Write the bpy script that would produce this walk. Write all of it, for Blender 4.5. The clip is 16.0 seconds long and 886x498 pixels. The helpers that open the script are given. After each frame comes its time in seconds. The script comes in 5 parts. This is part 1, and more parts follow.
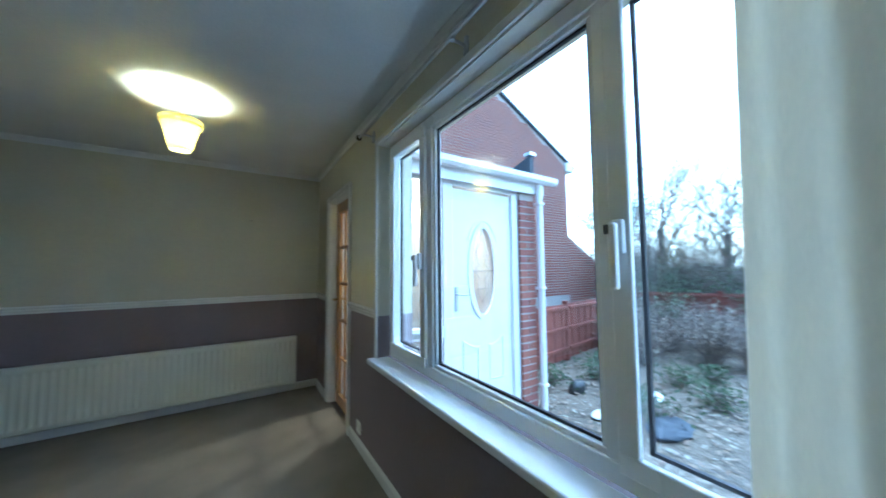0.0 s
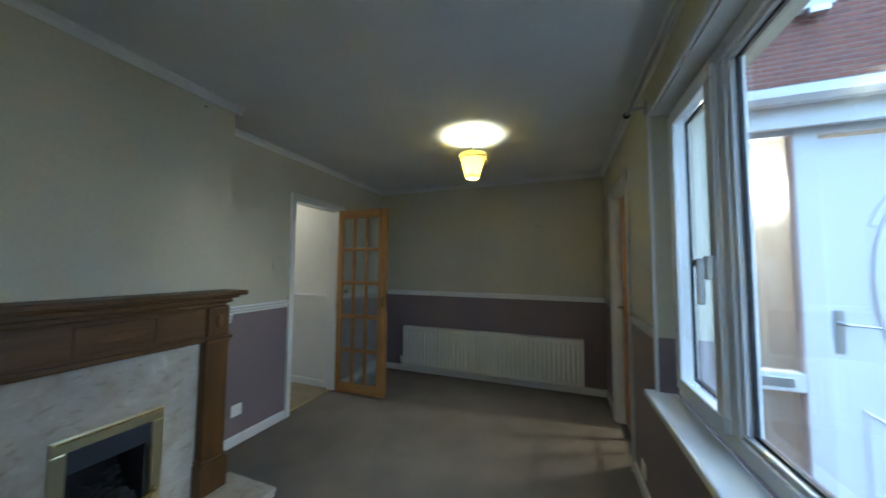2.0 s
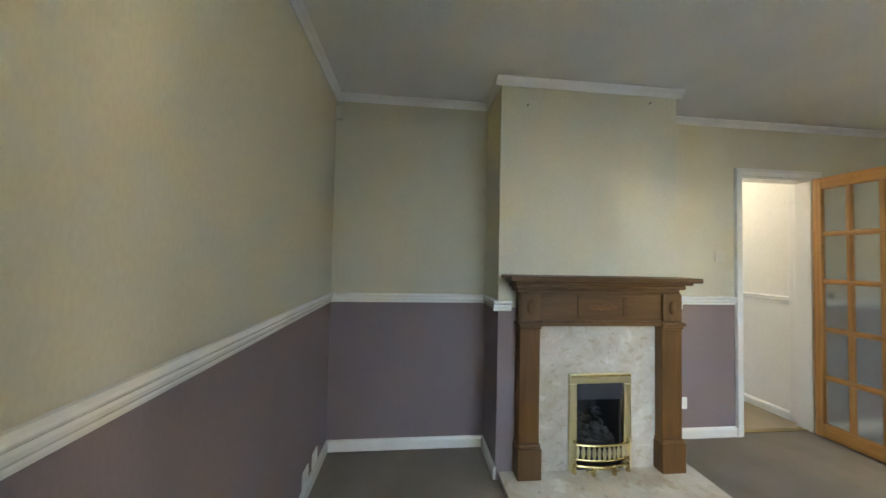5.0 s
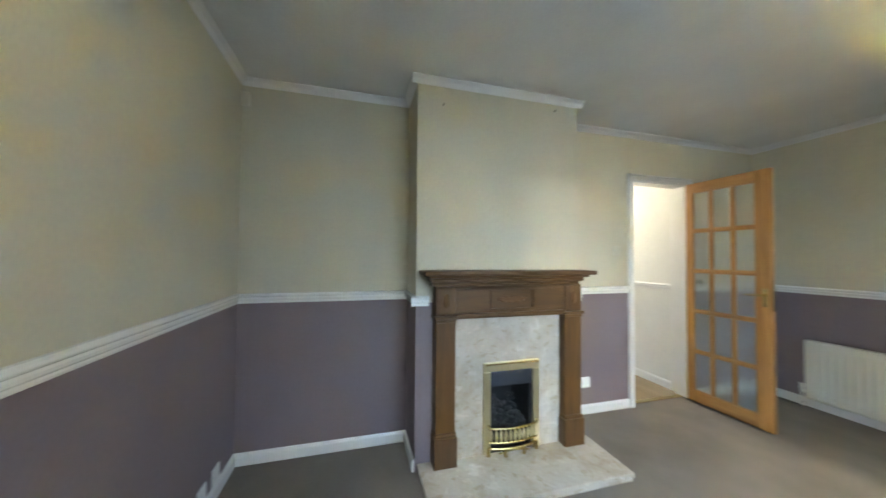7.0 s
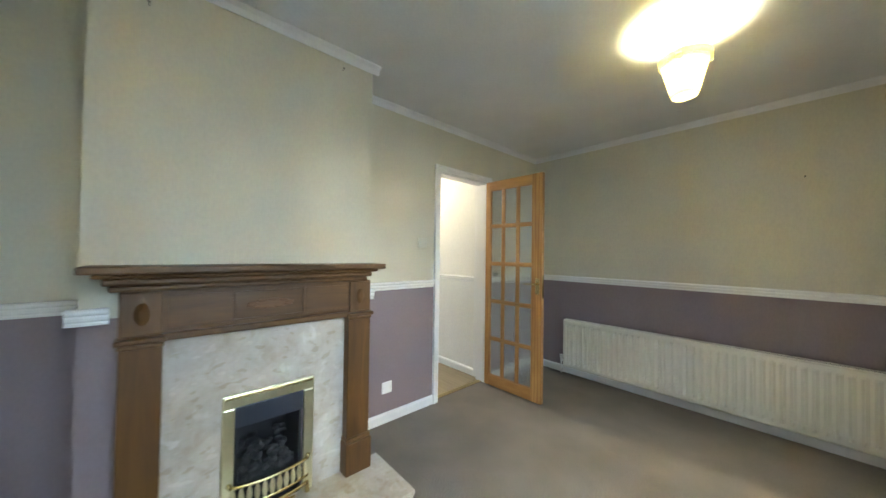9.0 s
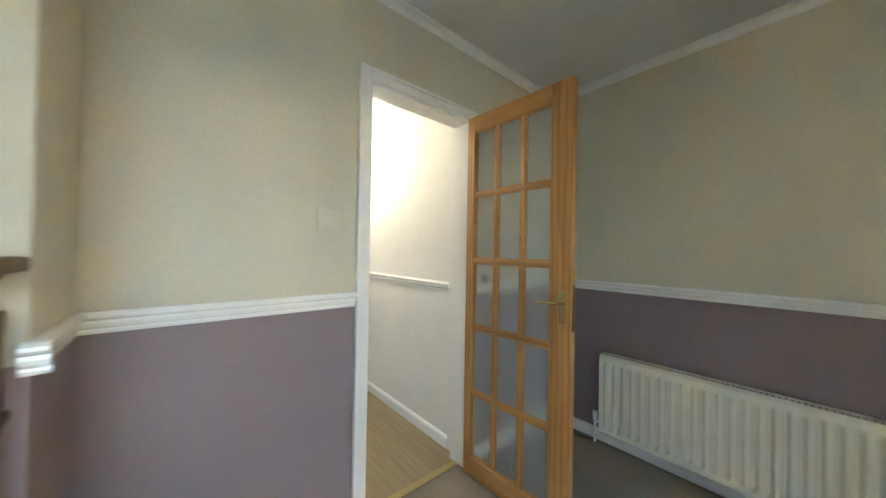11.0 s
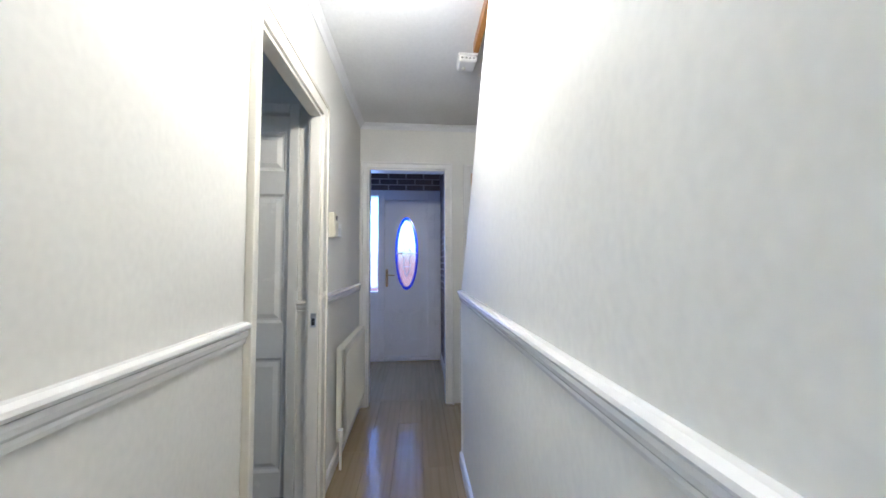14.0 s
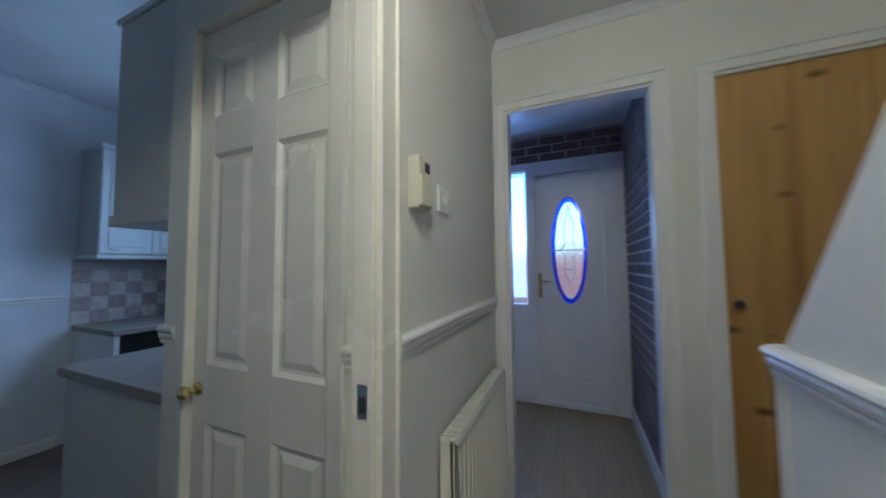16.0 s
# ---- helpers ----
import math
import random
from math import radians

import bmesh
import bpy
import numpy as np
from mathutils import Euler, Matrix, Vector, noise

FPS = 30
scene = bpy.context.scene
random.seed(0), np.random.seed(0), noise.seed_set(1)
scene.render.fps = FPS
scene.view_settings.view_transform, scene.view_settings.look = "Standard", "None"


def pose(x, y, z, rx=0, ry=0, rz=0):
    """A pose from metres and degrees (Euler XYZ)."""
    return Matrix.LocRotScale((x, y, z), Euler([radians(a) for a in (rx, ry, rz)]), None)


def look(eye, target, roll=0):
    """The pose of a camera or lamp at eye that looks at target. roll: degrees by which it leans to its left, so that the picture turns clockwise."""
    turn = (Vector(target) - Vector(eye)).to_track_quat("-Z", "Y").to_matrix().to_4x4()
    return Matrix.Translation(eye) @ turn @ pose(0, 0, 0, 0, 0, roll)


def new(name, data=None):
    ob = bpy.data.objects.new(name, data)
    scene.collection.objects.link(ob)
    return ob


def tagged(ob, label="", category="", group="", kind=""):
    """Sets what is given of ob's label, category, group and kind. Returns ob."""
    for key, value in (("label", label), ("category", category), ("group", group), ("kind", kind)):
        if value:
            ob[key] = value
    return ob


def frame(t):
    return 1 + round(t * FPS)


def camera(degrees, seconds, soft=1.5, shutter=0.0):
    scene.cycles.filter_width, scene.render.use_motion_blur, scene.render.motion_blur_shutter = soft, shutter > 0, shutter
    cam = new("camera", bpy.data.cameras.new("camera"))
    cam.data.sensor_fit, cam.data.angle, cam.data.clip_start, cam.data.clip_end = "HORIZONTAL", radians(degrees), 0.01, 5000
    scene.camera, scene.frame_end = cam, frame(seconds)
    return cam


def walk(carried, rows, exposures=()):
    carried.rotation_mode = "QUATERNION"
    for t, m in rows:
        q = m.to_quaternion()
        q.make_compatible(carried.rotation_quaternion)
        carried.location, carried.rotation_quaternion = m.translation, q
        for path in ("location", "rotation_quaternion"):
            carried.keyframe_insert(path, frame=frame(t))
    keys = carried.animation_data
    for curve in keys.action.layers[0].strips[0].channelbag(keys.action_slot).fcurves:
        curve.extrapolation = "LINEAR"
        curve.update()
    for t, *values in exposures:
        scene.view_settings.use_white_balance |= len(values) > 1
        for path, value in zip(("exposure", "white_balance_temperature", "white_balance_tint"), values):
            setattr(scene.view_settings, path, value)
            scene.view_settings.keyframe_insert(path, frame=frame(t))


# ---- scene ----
cam = camera(109.7, 16.0, shutter=0.5)
PATH = [
    (0, (2.039, 0.722, 1.338), (3.129, 2.394, 1.459), -0.5),
    (0.5, (2.220, 0.698, 1.358), (2.822, 2.602, 1.480), -0.6),
    (1, (2.315, 0.727, 1.370), (2.348, 2.724, 1.477), -0.2),
    (1.5, (2.345, 0.812, 1.363), (1.960, 2.772, 1.479), 0.1),
    (2, (2.350, 0.820, 1.370), (1.655, 2.690, 1.488), 0.4),
    (2.5, (2.330, 0.780, 1.343), (1.292, 2.485, 1.458), 0.2),
    (3, (2.245, 0.738, 1.338), (0.895, 2.210, 1.430), 0.0),
    (3.5, (2.195, 0.637, 1.325), (0.569, 1.799, 1.404), 1.1),
    (4, (2.173, 0.567, 1.305), (0.318, 1.31, 1.381), 0.8),
    (4.2, (2.209, 0.531, 1.322), (0.285, 1.073, 1.394), 0.0),
    (6.3, (2.161, 0.667, 1.281), (0.164, 0.751, 1.337), 1.6),
    (6.5, (2.176, 0.695, 1.288), (0.183, 0.853, 1.341), 1.4),
    (7, (2.232, 0.714, 1.303), (0.306, 1.249, 1.354), 0.5),
    (7.5, (2.291, 0.73, 1.309), (0.522, 1.661, 1.36), 1.1),
    (8, (2.331, 0.787, 1.297), (0.734, 1.989, 1.353), 1.1),
    (8.5, (2.167, 1.034, 1.277), (0.669, 2.359, 1.305), 0.9),
    (9, (2.059, 1.295, 1.28), (0.571, 2.631, 1.314), 0.8),
    (9.5, (1.89, 1.586, 1.262), (0.391, 2.91, 1.294), 0.8),
    (10, (1.768, 1.885, 1.249), (0.245, 3.181, 1.279), 0.8),
    (10.2, (1.678, 1.997, 1.267), (0.165, 3.304, 1.281), 1.1),
    (12.3, (0.615, 3.090, 1.198), (-0.975, 4.285, 1.290), -0.6),
    (12.5, (0.507, 3.171, 1.210), (-1.164, 4.266, 1.300), -0.5),
    (13, (0.250, 3.318, 1.203), (-1.558, 4.168, 1.285), -1.0),
    (13.5, (-0.063, 3.469, 1.225), (-2.012, 3.908, 1.311), -0.5),
    (14, (-0.347, 3.502, 1.212), (-2.338, 3.664, 1.306), -0.3),
    (14.5, (-0.633, 3.556, 1.235), (-2.63, 3.61, 1.321), -0.1),
    (15, (-0.966, 3.559, 1.244), (-2.96, 3.442, 1.334), -0.4),
    (15.5, (-1.214, 3.486, 1.213), (-3.167, 3.066, 1.301), -0.3),
    (16, (-1.429, 3.395, 1.213), (-3.271, 2.625, 1.323), -0.5),
]
EXPOSURES = [(0, 1.9, 5200, 6), (1.0, 1.55, 5500, 8), (2.0, 1.35, 5750, 10), (2.5, 1.45, 6250, 12), (3.0, 1.6, 6900, 14), (3.5, 1.9, 7000, 15), (4.0, 2.2, 7000, 15), (6.3, 3.1, 6600, 14), (8.0, 3.0, 6450, 13), (10.2, 2.88, 6600, 13),
             (12.3, 2.7, 6100, 14), (13.0, 2.7, 5700, 14), (13.5, 2.65, 5480, 17), (14.5, 2.35, 5280, 19), (15, 2.04, 5210, 18), (15.5, 1.87, 5360, 16), (16, 1.85, 5450, 11)]
walk(cam, [(t, look(eye, target, roll)) for t, eye, target, roll in PATH], EXPOSURES)

# ---- world, sun and lamps ----
world = bpy.data.worlds.new("sky")
scene.world = world
world.use_nodes = True
wn = world.node_tree
sky = wn.nodes.new("ShaderNodeTexSky")
sky.sky_type = "NISHITA"
sky.sun_disc = False
sky.sun_elevation, sky.sun_rotation = radians(45), radians(94)
sky.dust_density, sky.air_density = 1.5, 1.6
cast = wn.nodes.new("ShaderNodeMix")
cast.data_type, cast.blend_type = "RGBA", "MULTIPLY"
cast.inputs["Factor"].default_value = 1.0
cast.inputs["B"].default_value = (0.58, 0.80, 1.0, 1)
wn.links.new(sky.outputs[0], cast.inputs["A"])
wn.links.new(cast.outputs["Result"], wn.nodes["Background"].inputs[0])
wn.nodes["Background"].inputs[1].default_value = 0.15

sun = new("sun", bpy.data.lights.new("sun", "SUN"))
sun.data.energy, sun.data.angle, sun.data.color = 3.3, radians(140), (0.54, 0.76, 1.0)
sun.matrix_world = look((6, 0.5, 9.5), (0, 0, 0))


def bulb(name, place, watts, colour, radius):
    ob = new(name, bpy.data.lights.new(name, "POINT"))
    ob.data.energy, ob.data.color, ob.data.shadow_soft_size = watts, colour, radius
    ob.location = place
    return ob


bulb("lounge_bulb", (1.71, 3.21, 2.168), 8.2, (0.90, 0.95, 0.70), 0.03)
bulb("second_lounge_bulb", (1.62, 1.06, 2.168), 4.3, (0.90, 0.95, 0.74), 0.03)
bulb("side_porch_bulb", (3.88, 4.07, 1.92), 14.0, (1.0, 0.90, 0.66), 0.035)


def daylight(name, eye, target, wide, high, watts, colour):
    ob = new(name, bpy.data.lights.new(name, "AREA"))
    ob.data.shape, ob.data.size, ob.data.size_y = "RECTANGLE", wide, high
    ob.data.energy, ob.data.color = watts, colour
    ob.matrix_world = look(eye, target)
    return ob


daylight("kitchen_window_light", (-3.25, 1.3, 1.5), (-2.2, 1.15, 1.2), 1.0, 0.8, 2.4, (0.45, 0.65, 1.0))
daylight("front_side_light", (-4.45, 2.75, 1.47), (-3.0, 2.9, 1.2), 0.45, 1.15, 1.8, (0.25, 0.45, 1.0))

# ---- materials ----


def nodes_of(name):
    m = bpy.data.materials.new(name)
    m.use_nodes = True
    t = m.node_tree
    return m, t, t.nodes["Principled BSDF"]


def node(t, kind, **values):
    n = t.nodes.new(kind)
    for key, value in values.items():
        n.inputs[key.replace("_", " ")].default_value = value
    return n


def coords(t, stretch, space="Object"):
    c = t.nodes.new("ShaderNodeTexCoord")
    m = t.nodes.new("ShaderNodeMapping")
    m.inputs["Scale"].default_value = stretch
    t.links.new(c.outputs[space], m.inputs["Vector"])
    return m.outputs["Vector"]


def ramp(t, source, stops):
    r = t.nodes.new("ShaderNodeValToRGB")
    while len(r.color_ramp.elements) < len(stops):
        r.color_ramp.elements.new(0.5)
    for e, (at, c) in zip(r.color_ramp.elements, stops):
        e.position, e.color = at, (*c, 1)
    t.links.new(source, r.inputs["Fac"])
    return r.outputs["Color"]


def blend(t, a, b, amount, mode="MULTIPLY"):
    m = t.nodes.new("ShaderNodeMix")
    m.data_type, m.blend_type = "RGBA", mode
    m.inputs["Factor"].default_value = amount
    t.links.new(a, m.inputs["A"])
    t.links.new(b, m.inputs["B"])
    return m.outputs["Result"]


def bumped(t, bsdf, height, strength, distance):
    b = t.nodes.new("ShaderNodeBump")
    b.inputs["Strength"].default_value, b.inputs["Distance"].default_value = strength, distance
    t.links.new(height, b.inputs["Height"])
    t.links.new(b.outputs["Normal"], bsdf.inputs["Normal"])


def shade(c, k):
    return tuple(min(1, v * k) for v in c)


def surface(name, colour, rough=0.5, metal=0.0, stretch=(1, 1, 1), grain=90, blot=2.5, vary=0.12, fine=0.06, bump=0.15, depth=0.002, specular=0.5):
    """A surface with blotches, grain and fine relief."""
    m, t, b = nodes_of(name)
    v = coords(t, stretch)
    large = node(t, "ShaderNodeTexNoise", Scale=blot, Detail=4.0)
    small = node(t, "ShaderNodeTexNoise", Scale=grain, Detail=3.0)
    t.links.new(v, large.inputs["Vector"])
    t.links.new(v, small.inputs["Vector"])
    one = ramp(t, large.outputs["Fac"], [(0.3, shade(colour, 1 - vary)), (0.7, shade(colour, 1 + vary))])
    two = ramp(t, small.outputs["Fac"], [(0.3, (1 - fine,) * 3), (0.7, (1, 1, 1))])
    t.links.new(blend(t, one, two, 1.0), b.inputs["Base Color"])
    b.inputs["Roughness"].default_value, b.inputs["Metallic"].default_value = rough, metal
    b.inputs["Specular IOR Level"].default_value = specular
    wear = ramp(t, large.outputs["Fac"], [(0.25, (rough * 0.85,) * 3), (0.75, (min(1, rough * 1.15),) * 3)])
    t.links.new(wear, b.inputs["Roughness"])
    bumped(t, b, small.outputs["Fac"], bump, depth)
    return m


def wood(name, dark, light, rough=0.4, axis=2, scale=9.0, knots=False, coat=0.0, lined=0.75):
    """Wood with grain along one axis of the object."""
    m, t, b = nodes_of(name)
    s = [scale, scale, scale]
    s[axis] = scale * 0.09
    v = coords(t, s)
    warp = node(t, "ShaderNodeTexNoise", Scale=1.3, Detail=5.0, Roughness=0.62, Distortion=1.1)
    t.links.new(v, warp.inputs["Vector"])
    wave = node(t, "ShaderNodeTexWave", Scale=1.2, Distortion=5.0, Detail=3.0)
    wave.bands_direction = "X" if axis != 0 else "Y"
    t.links.new(v, wave.inputs["Vector"])
    body = ramp(t, warp.outputs["Fac"], [(0.28, dark), (0.5, tuple((a + c) / 2 for a, c in zip(dark, light))), (0.72, light)])
    lines = ramp(t, wave.outputs["Fac"], [(0.0, (0.74, 0.66, 0.56)), (0.45, (1, 1, 1))])
    colour = blend(t, body, lines, lined)
    info = t.nodes.new("ShaderNodeObjectInfo")
    tone = ramp(t, info.outputs["Random"], [(0.0, (0.88, 0.86, 0.84)), (1.0, (1, 1, 1))])
    colour = blend(t, colour, tone, 0.8)
    if knots:
        s2 = [0.01, 3.4, 8.0]
        s2[axis] = 7.5
        vor = node(t, "ShaderNodeTexVoronoi", Scale=1.0)
        t.links.new(coords(t, s2), vor.inputs["Vector"])
        dots = ramp(t, vor.outputs["Distance"], [(0.05, (0.12, 0.06, 0.02)), (0.17, (1, 1, 1))])
        colour = blend(t, colour, dots, 0.85)
    t.links.new(colour, b.inputs["Base Color"])
    b.inputs["Roughness"].default_value = rough
    b.inputs["Coat Weight"].default_value = coat
    b.inputs["Coat Roughness"].default_value = 0.2
    bumped(t, b, wave.outputs["Fac"], 0.12, 0.001)
    return m


def wallpaper(name, colour, rough=0.65):
    """Embossed paper under paint: fine upright ribs and faint stains."""
    m, t, b = nodes_of(name)
    ribs = node(t, "ShaderNodeTexNoise", Scale=1.0, Detail=4.0)
    t.links.new(coords(t, (120, 120, 45)), ribs.inputs["Vector"])
    stain = node(t, "ShaderNodeTexNoise", Scale=1.6, Detail=5.0)
    t.links.new(coords(t, (1, 1, 0.7)), stain.inputs["Vector"])
    one = ramp(t, stain.outputs["Fac"], [(0.3, shade(colour, 0.93)), (0.7, shade(colour, 1.04))])
    two = ramp(t, ribs.outputs["Fac"], [(0.3, (0.93, 0.93, 0.93)), (0.65, (1, 1, 1))])
    t.links.new(blend(t, one, two, 1.0), b.inputs["Base Color"])
    b.inputs["Roughness"].default_value = rough
    b.inputs["Specular IOR Level"].default_value = 0.35
    bumped(t, b, ribs.outputs["Fac"], 0.35, 0.0015)
    return m


def glassy(name, colour=(0.97, 0.99, 0.98), rough=0.0, relief=0.0, scale=60.0, clear=1.0):
    m, t, b = nodes_of(name)
    b.inputs["Base Color"].default_value = (*colour, 1)
    b.inputs["Transmission Weight"].default_value = clear
    b.inputs["Roughness"].default_value = rough
    b.inputs["IOR"].default_value = 1.45
    if relief:
        n = node(t, "ShaderNodeTexNoise", Scale=scale, Detail=2.0)
        t.links.new(coords(t, (1, 1, 1)), n.inputs["Vector"])
        bumped(t, b, n.outputs["Fac"], relief, 0.004)
    return m


def glowing(name, colour, strength):
    m, t, b = nodes_of(name)
    b.inputs["Base Color"].default_value = (*colour, 1)
    b.inputs["Emission Color"].default_value = (*colour, 1)
    b.inputs["Emission Strength"].default_value = strength
    return m


CREAM = wallpaper("cream_wallpaper", (0.60, 0.56, 0.44))
MAUVE = wallpaper("mauve_wallpaper", (0.250, 0.196, 0.203))
HALLPAPER = wallpaper("white_hall_wallpaper", (0.745, 0.73, 0.675))
KITCHENPAINT = surface("kitchen_wall_paint", (0.66, 0.68, 0.70), 0.6, grain=160, bump=0.2)
CEILINGPAINT = surface("ceiling_paint", (0.72, 0.72, 0.71), 0.8, grain=70, bump=0.3, vary=0.05)
GLOSS = surface("white_gloss_paint", (0.78, 0.77, 0.74), 0.22, grain=40, vary=0.04, fine=0.03, bump=0.05)
SILLGLOSS = surface("polished_white_sill", (0.85, 0.86, 0.87), 0.2, grain=40, vary=0.03, fine=0.02, bump=0.02, specular=1.0)
DOORGLOSS = surface("white_door_gloss", (0.75, 0.72, 0.63), 0.25, grain=40, vary=0.02, fine=0.03, bump=0.06)
COVING = surface("coving_paint", (0.74, 0.74, 0.74), 0.7, vary=0.04, bump=0.05)
UPVC = surface("white_plastic_frame", (0.80, 0.81, 0.82), 0.3, vary=0.03, fine=0.02, bump=0.03)
GASKET = surface("black_rubber_gasket", (0.02, 0.02, 0.025), 0.6)
CARPET = surface("taupe_carpet", (0.268, 0.232, 0.196), 0.95, grain=170, blot=2.6, vary=0.15, fine=0.42, bump=0.9, depth=0.006, specular=0.1)
PINE_V = wood("pine_upright", (0.34, 0.15, 0.04), (0.56, 0.29, 0.09), 0.35, 2, coat=0.3)
PINE_H = wood("pine_level", (0.34, 0.15, 0.04), (0.56, 0.29, 0.09), 0.35, 0, coat=0.3)
PINE_Y = wood("pine_across", (0.34, 0.15, 0.04), (0.56, 0.29, 0.09), 0.35, 1, coat=0.3)
KNOTTY = wood("knotty_pine", (0.40, 0.22, 0.06), (0.56, 0.34, 0.12), 0.4, 2, scale=7, knots=True)
MAHOGANY_V = wood("mahogany_upright", (0.070, 0.028, 0.0045), (0.146, 0.063, 0.0115), 0.48, 2, scale=12, coat=0.08, lined=0.4)
MAHOGANY_Y = wood("mahogany_across", (0.070, 0.028, 0.0045), (0.146, 0.063, 0.0115), 0.48, 1, scale=12, coat=0.08, lined=0.4)
INLAY = wood("inlay_veneer", (0.13, 0.052, 0.014), (0.22, 0.098, 0.028), 0.42, 1, scale=14, coat=0.25)
LAMINATE = wood("oak_laminate", (0.27, 0.205, 0.115), (0.36, 0.28, 0.165), 0.16, 0, scale=6, lined=0.22)
BRASS = surface("polished_brass", (0.66, 0.52, 0.24), 0.25, 1.0, grain=60, vary=0.08, bump=0.05)
PALEBRASS = surface("pale_brass_trim", (0.70, 0.62, 0.38), 0.32, 1.0, grain=50, vary=0.06, bump=0.05)
CHROME = surface("dull_chrome", (0.55, 0.56, 0.58), 0.3, 1.0, vary=0.05, bump=0.03)
BLACKIRON = surface("black_firebox", (0.012, 0.012, 0.013), 0.6, grain=60)
COAL = surface("grey_coal", (0.030, 0.029, 0.029), 0.85, grain=60, vary=0.5, bump=0.5, depth=0.01)
ENAMEL = surface("cream_radiator_enamel", (0.74, 0.72, 0.62), 0.32, grain=50, vary=0.03, fine=0.02, bump=0.04)
WHITEPLASTIC = surface("white_plastic", (0.78, 0.77, 0.73), 0.35, vary=0.03, fine=0.02, bump=0.02)
CREAMPLASTIC = surface("aged_cream_plastic", (0.68, 0.64, 0.50), 0.4, vary=0.04, bump=0.02)
AGEDPLATE = surface("aged_switch_plate", (0.60, 0.57, 0.47), 0.45, vary=0.04, bump=0.02)
DARKPLASTIC = surface("dark_plastic", (0.03, 0.03, 0.03), 0.4)
BRICK = surface("red_brick", (0.34, 0.125, 0.09), 0.85, grain=70, blot=5, vary=0.25, fine=0.25, bump=0.5, depth=0.004)
DARKBRICK = surface("brown_brick", (0.22, 0.16, 0.14), 0.8, grain=70, blot=6, vary=0.3, fine=0.2, bump=0.5, depth=0.004)
MORTAR = surface("mortar", (0.46, 0.41, 0.37), 0.9, grain=90, bump=0.4)
ROOFTILE = surface("slate_verge", (0.05, 0.06, 0.075), 0.7)
FENCEWOOD = surface("red_stained_fence", (0.22, 0.06, 0.04), 0.75, stretch=(1, 1, 0.12), grain=60, vary=0.25, bump=0.4)
SOIL = surface("garden_soil", (0.19, 0.15, 0.11), 0.95, grain=25, blot=1.5, vary=0.35, fine=0.3, bump=0.9, depth=0.03)
GLASS = glassy("clear_glass")
REEDED = glassy("textured_obscure_glass", (0.93, 0.96, 0.94), 0.22, 0.5, 70, 0.93)
FROSTED = glassy("frosted_door_glass", (0.9, 0.94, 0.97), 0.35, 0.6, 80)
CURTAINCLOTH = surface("cream_curtain_cloth", (0.80, 0.74, 0.63), 0.9, stretch=(1, 1, 0.2), grain=220, bump=0.3, specular=0.1)


def marble():
    m, t, b = nodes_of("cream_marble")
    v = coords(t, (1, 1, 1))
    cloud = node(t, "ShaderNodeTexNoise", Scale=4.0, Detail=5.0, Roughness=0.55, Distortion=0.6)
    t.links.new(v, cloud.inputs["Vector"])
    spots = node(t, "ShaderNodeTexNoise", Scale=11.0, Detail=3.0, Roughness=0.5, Distortion=0.5)
    t.links.new(v, spots.inputs["Vector"])
    grain = node(t, "ShaderNodeTexNoise", Scale=45.0, Detail=4.0)
    t.links.new(v, grain.inputs["Vector"])
    base = ramp(t, cloud.outputs["Fac"], [(0.32, (0.45, 0.39, 0.31)), (0.5, (0.53, 0.475, 0.405)), (0.68, (0.60, 0.56, 0.49))])
    shells = node(t, "ShaderNodeTexNoise", Scale=16.0, Detail=1.5, Roughness=0.4, Distortion=0.2)
    t.links.new(coords(t, (1, 1, 1.9)), shells.inputs["Vector"])
    fossil = ramp(t, shells.outputs["Fac"], [(0.31, (0.86, 0.82, 0.75)), (0.37, (1, 1, 1)), (0.66, (1, 1, 1)), (0.70, (1.10, 1.10, 1.11))])
    pale = ramp(t, spots.outputs["Fac"], [(0.30, (0.86, 0.79, 0.71)), (0.48, (1, 1, 1)), (0.66, (1, 1, 1)), (0.72, (1.0, 1.0, 1.0))])
    white = ramp(t, spots.outputs["Fac"], [(0.63, (0, 0, 0)), (0.72, (0.10, 0.11, 0.12))])
    fine = ramp(t, grain.outputs["Fac"], [(0.3, (0.93, 0.92, 0.90)), (0.6, (1, 1, 1))])
    colour = blend(t, blend(t, blend(t, base, pale, 0.8), fossil, 1.0), fine, 0.8)
    t.links.new(blend(t, colour, white, 1.0, "ADD"), b.inputs["Base Color"])
    b.inputs["Roughness"].default_value = 0.16
    return m


MARBLE = marble()

# ---- mesh helpers ----


def box(bm, x0, x1, y0, y1, z0, z1, bevel=0.0):
    m = Matrix.LocRotScale(((x0 + x1) / 2, (y0 + y1) / 2, (z0 + z1) / 2), None, (abs(x1 - x0), abs(y1 - y0), abs(z1 - z0)))
    verts = bmesh.ops.create_cube(bm, size=1, matrix=m)["verts"]
    if bevel:
        edges = list({e for v in verts for e in v.link_edges})
        bmesh.ops.bevel(bm, geom=edges, offset=bevel, segments=2, affect="EDGES", profile=0.5)


def rod(bm, a, b, r0, r1=None, sides=16):
    a, b = Vector(a), Vector(b)
    turn = (b - a).to_track_quat("Z", "Y").to_matrix().to_4x4()
    bmesh.ops.create_cone(bm, cap_ends=True, segments=sides, radius1=r0, radius2=r0 if r1 is None else r1, depth=(b - a).length,
                          matrix=Matrix.Translation((a + b) / 2) @ turn)


